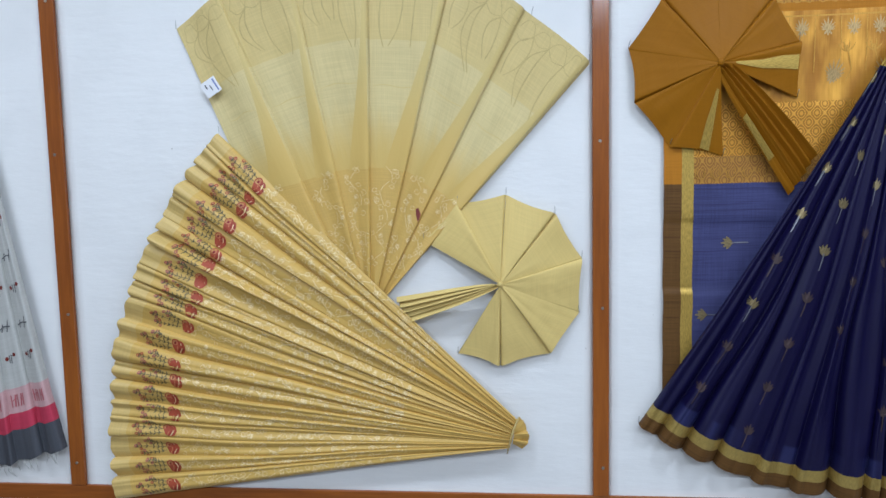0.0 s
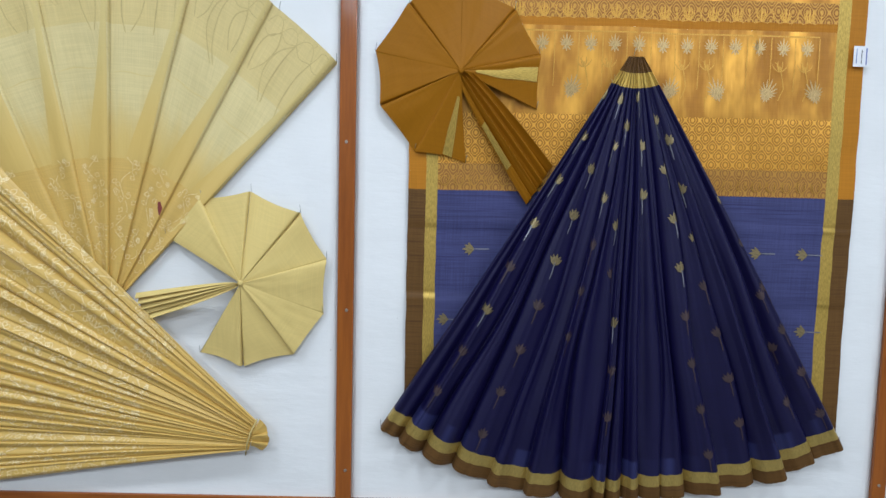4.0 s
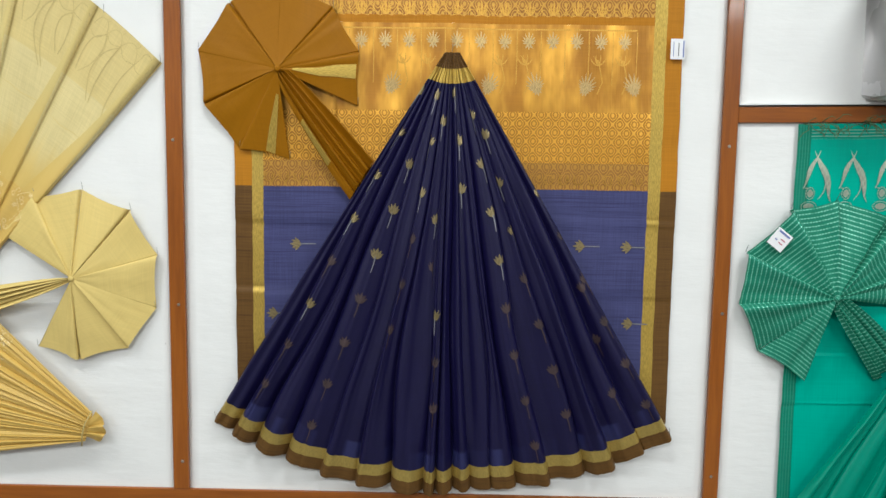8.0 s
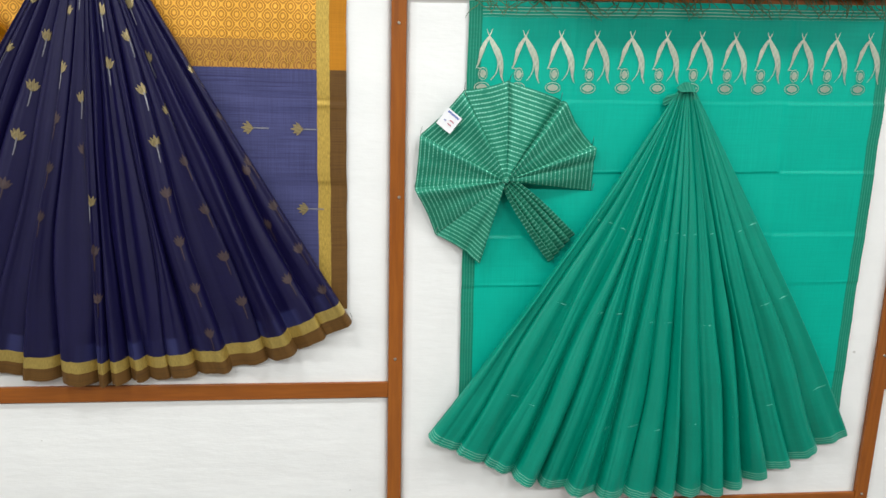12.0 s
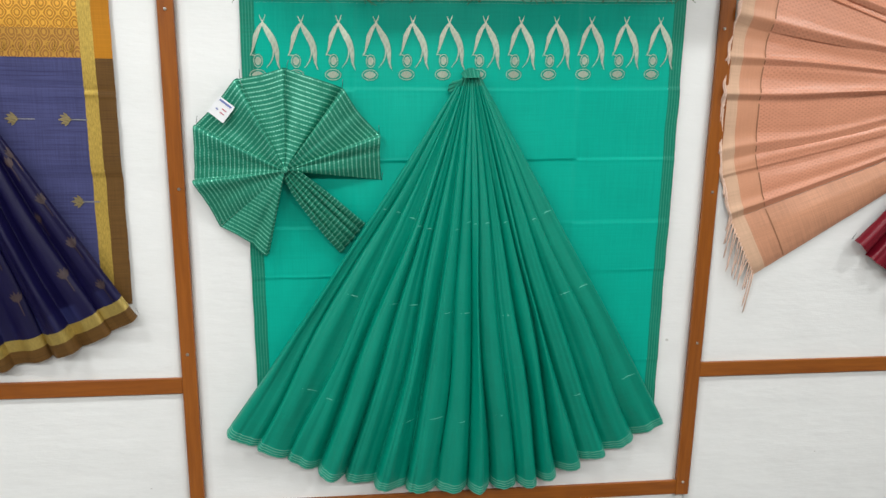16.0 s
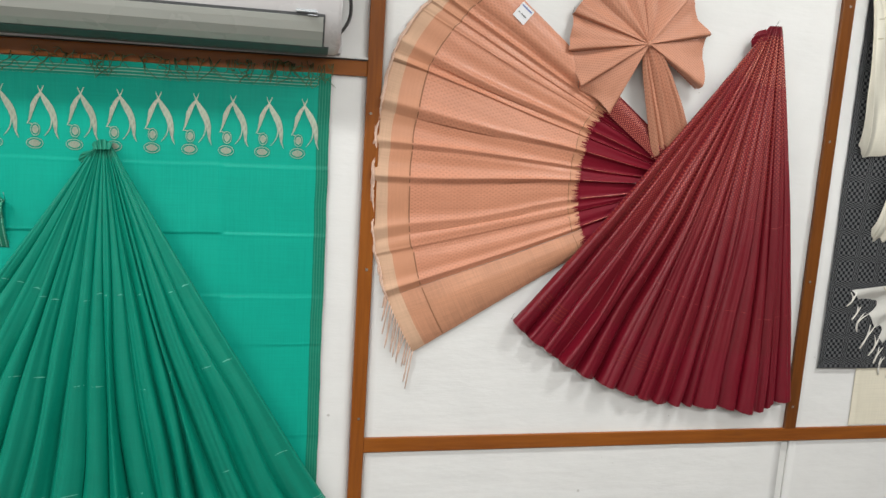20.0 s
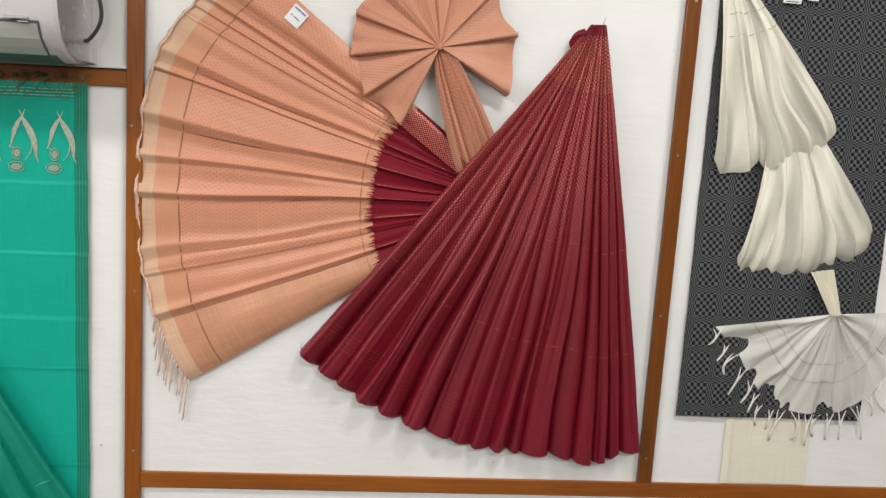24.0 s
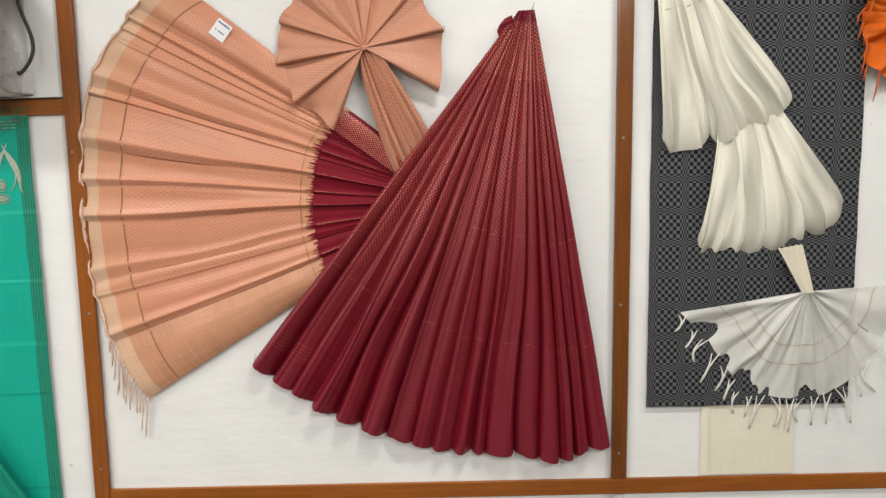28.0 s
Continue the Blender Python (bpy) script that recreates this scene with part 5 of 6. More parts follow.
def drop_motif():
    """A crossed pair of hanging leaves with two seeds."""
    s = [blade([(-0.006, 0.152), (-0.003, 0.143), (0.003, 0.132)], [0.0008, 0.002, 0.0035]), blade([(0.008, 0.153), (0.004, 0.143), (-0.002, 0.132)], [0.0008, 0.002, 0.0035])]
    s.append(blade([(0.002, 0.136), (-0.008, 0.122), (-0.016, 0.104), (-0.020, 0.088), (-0.025, 0.070), (-0.031, 0.058)], [0.004, 0.009, 0.012, 0.008, 0.004, 0.0008]))
    s.append(blade([(0.0, 0.136), (0.010, 0.118), (0.021, 0.100), (0.029, 0.082), (0.033, 0.062), (0.035, 0.040), (0.041, 0.024)], [0.004, 0.012, 0.016, 0.014, 0.011, 0.005, 0.0008]))
    s.append(blade([(0.018, 0.092), (0.025, 0.070), (0.021, 0.048), (0.008, 0.030)], [0.001, 0.0028, 0.0028, 0.0012]))
    s.append(blade([(-0.030, 0.060), (-0.024, 0.060), (-0.018, 0.058)], [0.0008, 0.002, 0.003]))
    for x, y, rx, ry in ((-0.012, 0.046, 0.0105, 0.0150), (-0.014, 0.013, 0.0190, 0.0125)):
        s.append(([(x + rx * 0.72 * c, y) for c in (-1, -0.6, 0, 0.6, 1)], [0.3 * ry, 1.05 * ry, 1.42 * ry, 1.05 * ry, 0.3 * ry], 0))
        s.append(([(x + rx * math.cos(2 * math.pi * q / 16), y + ry * math.sin(2 * math.pi * q / 16)) for q in range(17)], 0.0018, 0))
    return s


for k in range(12):
    x = 1.972 + k * 0.0905
    strokes_ob("woven_drop_motif", drop_motif(), on_sheet(G, x + 0.012, 1.560, 0.0018), [M_SILVER_G], g_len)
for k in range(170):
    x = rnd.uniform(1.935, 3.05)
    z = 1.780 + 0.025 * (x - 1.932) / 1.114 + rnd.uniform(-0.008, 0.004)
    a, ln = rnd.uniform(-1.2, 1.2), rnd.uniform(0.02, 0.06)
    up = rnd.random() < 0.3
    pts = [G.at(x, z, 0.003)]
    for j in range(1, 5):
        t = j / 4
        pts.append(Vector((x + math.sin(a) * ln * t + rnd.uniform(-0.006, 0.006), -0.03 - 0.008 * t, z + (0.5 * ln if up else -ln) * t * (1.2 - 0.5 * t) + 0.008 * math.sin(3 * t))))
    tube("fringe_thread", pts, [0.0011, 0.0011, 0.001, 0.0009, 0.0006], M_GREEN_THREAD, green, 4)
g_hem = [(1.854, 0.644), (1.931, 0.599), (2.009, 0.559), (2.090, 0.519), (2.165, 0.497), (2.242, 0.474), (2.331, 0.459), (2.418, 0.449), (2.507, 0.446), (2.574, 0.446), (2.651, 0.446), (2.710, 0.459), (2.765, 0.487), (2.833, 0.514), (2.908, 0.537), (2.992, 0.580), (3.078, 0.620)]
gf = Fan([(2.472, 1.580), (2.514, 1.582)], g_hem, ["roll_back"] * 7 + [0, 0, 0] + ["roll"] * 6, (0.026, 0.018), (0.003, 0.040), 0.002, 0.032, seed=41, wander=0.7, ruffle=0.0015, grooves=0.6, sub=0.6, rough=0.6)
gf.mesh("gathered_lines", M_GREEN_EDGE, green, 0.0, 0.024, 60, label="striped gathered top edge")
g_skirt = gf.mesh("pleated_skirt", M_GREEN_FAN, green, 0.024, 0.972, 60, label="green shot silk pleats")
gf.mesh("lined_hem", M_GREEN_LINES, green, 0.972, 1.0, 60, label="hem with fine silver lines")
# highlights along the pressed creases, painted as pale green strokes
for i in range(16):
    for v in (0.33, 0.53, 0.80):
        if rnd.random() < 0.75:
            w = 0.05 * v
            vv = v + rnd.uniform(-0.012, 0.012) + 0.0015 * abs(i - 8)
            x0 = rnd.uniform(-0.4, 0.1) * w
            strokes_ob("painted_crease", [([(x0, 0), (x0 + w * 0.4, 0.0016), (x0 + w * 0.9, 0.0)], [0.001, 0.0026, 0.001], 0)], on_fan(gf, i + 0.5, vv, 0.001), [M_CREASE_SHINE], g_skirt)
knot = Fan([(2.474, 1.574), (2.512, 1.576)], [(2.466, 1.584), (2.478, 1.594), (2.490, 1.598), (2.502, 1.596), (2.516, 1.590)], 1, (0.040, 0.028), (0.003, 0.006), 0.002, seed=6)
knot.mesh("gathered_end", M_GREEN_EDGE, green, rows=8, label="striped gathered end")
stub = Fan([(2.470, 1.572), (2.466, 1.560)], [(2.446, 1.566), (2.436, 1.556), (2.434, 1.545), (2.442, 1.540)], 1, (0.034, 0.022), (0.003, 0.005), 0.001, seed=7)
stub.mesh("turned_end", M_GREEN_EDGE, green, rows=8, label="dark striped end turned aside")
rim = [(1.981, 1.127), (1.862, 1.199), (1.806, 1.321), (1.818, 1.455), (1.926, 1.565), (2.039, 1.590), (2.173, 1.546), (2.263, 1.436), (2.269, 1.317)]
gr, grf, grt = rosette("green_rosette", "green silver-striped blouse piece folded into a round fan", (2.032, 1.346), rim, (2.162, 1.128, 2.226, 1.207), M_GREEN_BROC, 0.06, 0.034, 51, folds=[-1, 1, 1, 1, 1, "soft", -1, -1], fine=0.0006)
pins(gr, rim)
price_tag(1.886, 1.491, -0.050, 0.044, 0.048, -38, [(0, 0.36, 0.75, 0.1, M_BLUE_INK), (0.15, 0.05, 0.28, 0.05, M_RED_INK), (0.15, -0.15, 0.26, 0.05, M_RED_INK), (-0.2, -0.1, 0.14, 0.07, M_BLUE_INK)], "white price tag with red stamp on green rosette", lean=0)

# ---------------------------------------------------------------- air conditioner above the green sari
ac = thing("air_conditioner", "white split air conditioner unit on wall above wooden rail", "air conditioner")
prof = [(0.0, 1.846), (-0.05, 1.834), (-0.10, 1.832), (-0.150, 1.845), (-0.185, 1.875), (-0.203, 1.915), (-0.212, 1.97), (-0.214, 2.05), (-0.205, 2.11), (-0.18, 2.135), (-0.10, 2.142), (0.0, 2.142)]


def extrude_profile(name, pr, x0, x1, material, parent, label="", ends=0.012):
    verts, faces = [], []
    xs = [x0, x0 + ends * 0.35, x0 + ends, x1 - ends, x1 - ends * 0.35, x1]
    sc = [0.93, 0.98, 1.0, 1.0, 0.98, 0.93]
    cy, cz = sum(p[0] for p in pr) / len(pr), sum(p[1] for p in pr) / len(pr)
    n = len(pr)
    for x, s in zip(xs, sc):
        for y, z in pr:
            verts.append((x, cy + (y - cy) * s if y < -0.001 else 0.0, cz + (z - cz) * s))
    for j in range(len(xs) - 1):
        for i in range(n - 1):
            faces.append((j * n + i, j * n + i + 1, (j + 1) * n + i + 1, (j + 1) * n + i))
    faces.append(tuple(range(n)))
    faces.append(tuple(range((len(xs) - 1) * n, len(xs) * n))[::-1])
    o = mesh_ob(name, verts, faces, material, parent, label=label)
    return o


extrude_profile("body", prof, 2.088, 3.058, M_AC, ac, "glossy white plastic casing")


def profile_strip(name, pr, x0, x1, out, material, label=""):
    """A thin shell that follows the casing."""
    verts, faces = [], []
    n = len(pr)
    for i, (y, z) in enumerate(pr):
        ay, az = pr[max(i - 1, 0)]
        by, bz = pr[min(i + 1, n - 1)]
        dy, dz = by - ay, bz - az
        l = math.hypot(dy, dz)
        ny, nz = -dz / l, dy / l
        for x, o in ((x0, out), (x1, out), (x1, -0.004), (x0, -0.004)):
            verts.append((x, y + ny * o, z + nz * o))
    for i in range(n - 1):
        for k in range(4):
            a, b = i * 4 + k, i * 4 + (k + 1) % 4
            faces.append((a, b, b + 4, a + 4))
    faces += [(3, 2, 1, 0), tuple((n - 1) * 4 + k for k in range(4))]
    return mesh_ob(name, verts, faces, material, ac, label=label, smooth=False)


lip = [(-0.150, 1.845), (-0.168, 1.858), (-0.185, 1.875), (-0.195, 1.893), (-0.2005, 1.905)]
profile_strip("flap_gap", [(-0.146, 1.842)] + lip + [(-0.2025, 1.911)], 2.164, 3.018, 0.0012, M_AC_DARK, "dark gap round the flap")
profile_strip("louvre_flap", lip, 2.168, 3.014, 0.003, M_AC_FLAP, "pale grey swing flap")
profile_strip("underside_tray", [(-0.045, 1.834), (-0.08, 1.8315), (-0.10, 1.832), (-0.125, 1.838), (-0.146, 1.843)], 2.12, 3.030, 0.0015, M_AC_DARK, "dark grey air outlet below the flap")
profile_strip("outlet_rim", [(-0.03, 1.838), (-0.045, 1.834)], 2.12, 3.030, 0.003, M_AC_SILVER, "silver rim")
for x0, x1, z0, z1 in ((2.950, 2.998, 1.912, 1.918), (2.978, 3.000, 1.905, 1.9075)):
    part("badge_bar", box_bm(x0, x1, -0.2125, -0.206, z0, z1), M_AC_SILVER, ac, "grey badge")
sticker = part("energy_label", box_bm(2.968, 3.036, -0.2168, -0.2125, 2.012, 2.082), M_YELLOW, ac, "yellow energy sticker")
bm = bmesh.new()
bmesh.ops.create_cone(bm, cap_ends=True, segments=24, radius1=0.026, radius2=0.026, depth=0.002)
bmesh.ops.rotate(bm, matrix=Matrix.Rotation(math.radians(90), 3, "X"), verts=bm.verts)
bmesh.ops.translate(bm, vec=(3.002, -0.2176, 2.049), verts=bm.verts)
part("label_disc", bm, M_DKGREEN, sticker)
for k, z in enumerate((1.915, 1.95, 1.985, 2.025, 2.06)):
    part("side_print", box_bm(3.0560, 3.0592, -0.12 - 0.012 * (k % 3), -0.105, z, z + 0.008 + 0.003 * (k % 2)), M_AC_SILVER, ac)
part("side_print", box_bm(2.0855, 2.0895, -0.13, -0.10, 1.965, 1.995), M_AC_FLAP, ac)
part("wall_bracket", box_bm(3.054, 3.068, -0.045, -0.002, 1.842, 1.90, 0.003), M_AC, ac, "white mounting lug")
tube("power_cable", smooth_line([(3.080, -0.03, 2.19), (3.062, -0.03, 2.12), (3.060, -0.03, 2.075), (3.070, -0.032, 2.035), (3.086, -0.034, 1.99), (3.090, -0.035, 1.955), (3.084, -0.042, 1.925), (3.066, -0.05, 1.896), (3.056, -0.06, 1.892)]), 0.0045, M_CABLE, ac, 8, "black power cable")
ac.matrix_world = Matrix.Translation((2.09, 0, 1.834)) @ pose(0, 0, 0, 0, -0.75, 0) @ Matrix.Translation((-2.09, 0, -1.834))
for z0, z1, y, m, lab in ((1.8205, 1.8235, -0.009, M_CABLE, "dark gap on top of the wooden rail"), (1.8240, 1.8290, -0.016, M_PAINT, "white painted ledge strip above the wooden rail")):
    bm = box_bm(POSTS[3][1], POSTS[4][0], y, 0.0, z0, z1)
    for v in bm.verts:
        v.co.z += 0.025 * (v.co.x - POSTS[3][1]) / (POSTS[4][0] - POSTS[3][1])
    tagged(part("trim_strip", bm, m), lab, "trim", kind="structure")

# ---------------------------------------------------------------- peach and maroon sari
peach = thing("peach_maroon_sari", "peach brocade pallu fan beside maroon pleated silk sari", "sari", "displayed saris")
p_hem = [(3.440, 2.140), (3.345, 2.068), (3.322, 2.041), (3.303, 2.014), (3.279, 1.988), (3.219, 1.886), (3.210, 1.856), (3.186, 1.722), (3.178, 1.620), (3.176, 1.528), (3.186, 1.366), (3.198, 1.322), (3.230, 1.206), (3.312, 1.050)]
PN = len(p_hem) - 1
pf = Fan([(4.146, 1.598), (4.125, 1.556)], p_hem, ["soft"] + ["ridge"] * (PN - 2) + ["soft"], (0.014, 0.008), (0.009, 0.0155), 0.003, seed=61, wander=0.35, sub=0.6, rough=0.7, grooves=0.5)
for i in range(PN):
    pf.height[i] *= min(1.0, (pf.hem[i + 1] - pf.hem[i]).length / 0.085)
pf.mesh("maroon_inner_zone", M_MAROON_DULL, peach, 0.0, 0.375, 40, label="plain maroon zone with ragged edge")
pf.mesh("inner_band", M_PEACH_BAND, peach, 0.375, 0.41, 60, (0, PN - 1), label="tan jacquard band")
pf.mesh("peach_field", M_PEACH, peach, 0.41, 0.895, 40, (0, PN - 1), label="peach brocade with tiny lattice")
pf.mesh("plain_selvedge", M_PEACH_PLAIN, peach, 0.375, 0.957, 40, (PN - 1, PN), label="finely striped plain peach edge")
pf.mesh("outer_band", M_PEACH_BAND, peach, 0.895, 0.957, 60, (0, PN - 1), label="peach jacquard band")
pf.mesh("end_band", M_CREAM_BAND, peach, 0.957, 1.0, 60, label="plain beige end")
rnd = random.Random(66)
for i in range(PN):
    w = (pf.hem[i + 1] - pf.hem[i]).length * 0.4
    st = []
    for k in range(int(w / 0.004)):
        x = -w / 2 + 0.004 * k + 0.002
        st.append(([(x, 0.0), (x + rnd.uniform(-0.002, 0.002), -rnd.uniform(0.006, 0.028))], [0.0048, 0.001], 0))
    strokes_ob("ragged_dye_edge", st, on_fan(pf, i + 0.5, 0.372, 0.001), [M_MAROON_DULL], peach)
    if 0 < i < PN - 1:
        fan_patch("ridge_brocade", pf, i, lambda q: (0.755, 0.825), 0.08, 0.37, M_MAROON_RICH, peach, "copper brocade along the ridge")
    wi = (pf.hem[i + 1] - pf.hem[i]).length * 0.9
    strokes_ob("woven_line", [([(-wi / 2 + wi * k / 8, 0) for k in range(9)], 0.0034, 0)], on_fan(pf, i + 0.5, 0.894, 0.001), [M_PEACH_LINE], peach)
    strokes_ob("woven_line", [([(-wi / 5 + wi * k / 20, 0) for k in range(9)], 0.002, 0)], on_fan(pf, i + 0.5, 0.409, 0.001), [M_PEACH_LINE], peach)
# upper edge strip in maroon brocade and selvedge strips
edge = Fan([(4.105, 1.556), (4.146, 1.585)], [(3.832, 1.757), (3.867, 1.802)], "soft", (0.026, 0.024), (0.002, 0.004), 0.0, seed=2)
edge.mesh("maroon_edge", M_MAROON_RICH, peach, rows=14, label="maroon brocade selvedge")
rim_at = [0.0]
for a, b in zip(pf.hem, pf.hem[1:]):
    rim_at.append(rim_at[-1] + (b - a).length)


def peach_rim(d):
    """A place on the rim of the peach fan, d metres along it."""
    i = max(j for j in range(PN) if rim_at[j] <= max(d, 0.0))
    return pf.at(i + min((d - rim_at[i]) / (rim_at[i + 1] - rim_at[i]), 0.98), 0.998, 0.004)


for k in range(84):
    d0 = 0.10 + (rim_at[-1] - 0.105) * k / 83
    ln = rnd.uniform(0.05, 0.12)
    rr = [0.0017, 0.0021, 0.0016, 0.0021, 0.0016, 0.0024, 0.0009]
    pts = []
    sway, out = rnd.uniform(-0.006, 0.006), rnd.uniform(0.001, 0.007)
    for j in range(7):
        q = j / 6
        if d0 + q * ln < rim_at[-2]:
            c = peach_rim(d0 + q * ln)
            pts.append(Vector((c.x - out * math.sin(1.5 * q) + 0.002 * math.sin(9 * q + k), c.y + 0.004 * q, c.z)))
        else:
            pts.append(pts[-1] + Vector((sway / 6 - 0.002, 0.001, -ln / 6)) if pts else peach_rim(d0))
    tube("tassel", pts, rr, M_TASSEL, peach, 5)
m_hem = [(3.600, 1.149), (3.650, 1.105), (3.700, 1.070), (3.751, 1.032), (3.813, 0.996), (3.878, 0.968), (3.947, 0.941), (4.017, 0.916), (4.073, 0.898), (4.127, 0.892), (4.178, 0.888), (4.214, 0.881), (4.296, 0.882), (4.361, 0.868), (4.419, 0.862), (4.458, 0.869), (4.499, 0.890), (4.558, 0.900)]
mf = Fan([(4.308, 2.042), (4.348, 2.044)], m_hem, ["roll_back"] * 9 + [0, 0, "roll", 0, 0, "roll", "roll", "roll"], (0.036, 0.016), (0.004, 0.036), 0.002, 0.020, seed=71, wander=0.6, grooves=0.7, sub=0.5, rough=0.6)
mf.mesh("gathered_top", M_MAROON, peach, 0.0, 0.025, 60, label="dark maroon gathered end")
mf.mesh("copper_brocade_zone", M_MAROON_RICH, peach, 0.025, 0.15, 60, label="dense copper brocade")
m_broc = mf.mesh("brocade_zone", M_MAROON_BROC, peach, 0.15, 0.84, 60, label="maroon silk with small copper lattice")
mf.mesh("plain_skirt", M_MAROON, peach, 0.84, 1.0, 60, label="plain glossy maroon pleats")
# crease glints on the maroon silk, put into the colour of thin strokes
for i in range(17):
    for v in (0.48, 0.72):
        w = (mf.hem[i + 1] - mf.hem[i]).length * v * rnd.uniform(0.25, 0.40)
        strokes_ob("painted_crease", [([(-w, 0), (-w * 0.4, 0.0014), (w * 0.3, 0.0004), (w, 0.001)], [0.0006, 0.0020, 0.0012, 0.0006], 0)], on_fan(mf, i + 0.5, v + 0.06 * (i / 17) - 0.03 + rnd.uniform(-0.004, 0.004), 0.001), [M_CREASE_SHINE_M], m_broc)
for i in range(9):
    w = (mf.hem[i + 1] - mf.hem[i]).length * 0.8
    st = [([(-w / 2 + w * k / 6, 0.011 * j) for k in range(7)], 0.0013 if i > 1 else 0.0026, 0) for j in range(5)]
    strokes_ob("copper_hem_line", st, on_fan(mf, i + 0.5, 0.925, 0.0009), [M_COPPER], peach)
knot = Fan([(4.300, 2.000), (4.290, 2.030)], [(4.262, 1.978), (4.254, 1.995), (4.262, 2.012), (4.276, 2.026)], 1, (0.045, 0.03), (0.004, 0.008), 0.002, seed=8)
knot.mesh("folded_end", M_MAROON, peach, rows=8, label="dark folded end at the tip")
pins(peach, [(4.345, 2.045), (3.60, 1.149), (3.412, 2.118)])
rim = [(3.840, 1.756), (3.743, 1.821), (3.696, 1.916), (3.707, 2.020), (3.745, 2.090), (3.813, 2.147), (3.888, 2.172), (3.962, 2.170), (4.060, 2.105), (4.120, 1.994), (4.105, 1.845)]
pr, prf, prt = rosette("peach_rosette", "peach jacquard blouse piece folded into a round fan with long tail", (3.921, 1.953), rim, (3.985, 1.640, 4.090, 1.728), M_PEACH_ROS, 0.06, 0.026, 81, folds=[-1, -1, -1, -1, "soft", 1, 1, 1, 1, 1], tail_folds=6, fine=0.0006, ruffle=0.006)
pins(pr, rim[1:10:2])
price_tag(3.554, 2.006, -0.026, 0.042, 0.046, -38, [(0, 0.34, 0.8, 0.09, M_BLUE_INK), (0.1, -0.1, 0.4, 0.06, M_INK), (-0.28, -0.1, 0.1, 0.06, M_INK)], "white price tag pinned to peach sari edge")

# ---------------------------------------------------------------- black check cloth, white stole, rust pieces
check = thing("check_cloth", "black and grey op-check woven cloth hanging flat on board", "cloth")
C = Sheet(4.660, 5.214, 0.997, 2.188, 0.004, 0.003, (), (), 19)
C.mesh("cloth_length", M_CHECK, check, cell=0.02)
C.mesh("hem", M_CHECK, check, z0=0.997, z1=1.008, cell=0.02, lift=0.002)
ivory = thing("ivory_cloth", "plain ivory cotton cloth folded flat below check cloth", "cloth")
I = Sheet(4.815, 5.072, 0.797, 1.03, 0.003, 0.003, (), (4.83,), 23, puff=0.2)
I.mesh("folded_length", M_IVORY, ivory, cell=0.012)
I.mesh("under_fold", M_IVORY, ivory, 4.815, 4.835, 0.797, 1.03, 0.01, lift=0.002)
price_tag(4.844, 2.163, -0.016, 0.050, 0.042, 0, [(0, 0.36, 0.8, 0.1, M_BLUE_INK), (0.0, -0.1, 0.5, 0.1, M_INK), (0, -0.4, 0.7, 0.05, M_INK)], "white price tag on black check cloth")
tag2 = price_tag(4.900, 2.170, -0.016, 0.032, 0.033, 0, [], "white tag with round violet stamp")
st = [ring(0, 0, 0.009, 0.0018, 0, 1, 0, 14), ([(-0.005, 0), (0.005, 0)], 0.005, 0)]
strokes_ob("round_stamp", st, lambda x, y: (x, -0.0009, y), [M_BLUE_INK], tag2)

stole = thing("white_stole", "sheer ivory cotton stole draped in three tiers with tasselled end", "stole")
t2 = Fan([(4.838, 1.80), (4.975, 1.82)], [(4.788, 1.447), (4.800, 1.410), (4.845, 1.421), (4.905, 1.408), (4.971, 1.415), (5.033, 1.423), (5.079, 1.461), (5.136, 1.468), (5.181, 1.540)], ["soft", "ridge", "ridge", "ridge", "ridge", "ridge", "ridge", "soft"], (0.004, 0.012), (0.003, 0.006), 0.003, 0.024, seed=91, tuck=0.014, sag=0.004, grooves=0.5, sub=2.6, rough=1.2, ruffle=0.003, wander=0.9, fine=0.0012)
t2.mesh("middle_tier", M_WHITE_SHEER, stole, rows=44, label="gathered sheer middle tier")
t1 = Fan([(4.648, 2.200), (4.700, 2.198)], [(4.685, 1.722), (4.708, 1.684), (4.790, 1.697), (4.803, 1.732), (4.835, 1.704), (4.888, 1.733), (4.961, 1.767), (5.002, 1.790), (5.019, 1.832)], ["soft", "ridge", "ridge", "ridge", "ridge", "ridge", "ridge", "soft"], (0.026, 0.030), (0.004, 0.007), 0.003, 0.018, seed=92, tuck=0.012, sag=0.003, grooves=0.5, sub=2.4, rough=1.2, ruffle=0.003, wander=0.9, fine=0.0012)
t1.mesh("top_tier", M_WHITE_SHEER, stole, rows=44, label="gathered sheer top tier")
for v in (0.20, 0.31):
    for i in range(1, 8):
        w = (t1.hem[i + 1] - t1.hem[i]).length * v * 0.42
        strokes_ob("gold_line", [([(-w, 0), (0, 0), (w, 0)], 0.003, 0)], on_fan(t1, i + 0.5, v, 0.001), [M_GOLD_FINE], stole)
nk = Fan([(4.994, 1.43), (5.052, 1.44)], [(5.052, 1.315), (5.058, 1.314), (5.066, 1.314), (5.074, 1.314), (5.080, 1.315)], 1, (0.03, 0.05), (0.012, 0.008), 0.0, seed=5)
nk.mesh("gathered_neck", M_IVORY, stole, rows=14, label="thick ivory gathered neck")
f_hem = [(4.747, 1.259), (4.815, 1.202), (4.855, 1.134), (4.901, 1.073), (4.940, 1.034), (4.996, 1.021), (5.064, 1.019), (5.129, 1.019), (5.177, 1.043), (5.245, 1.099), (5.300, 1.170), (5.350, 1.325)]
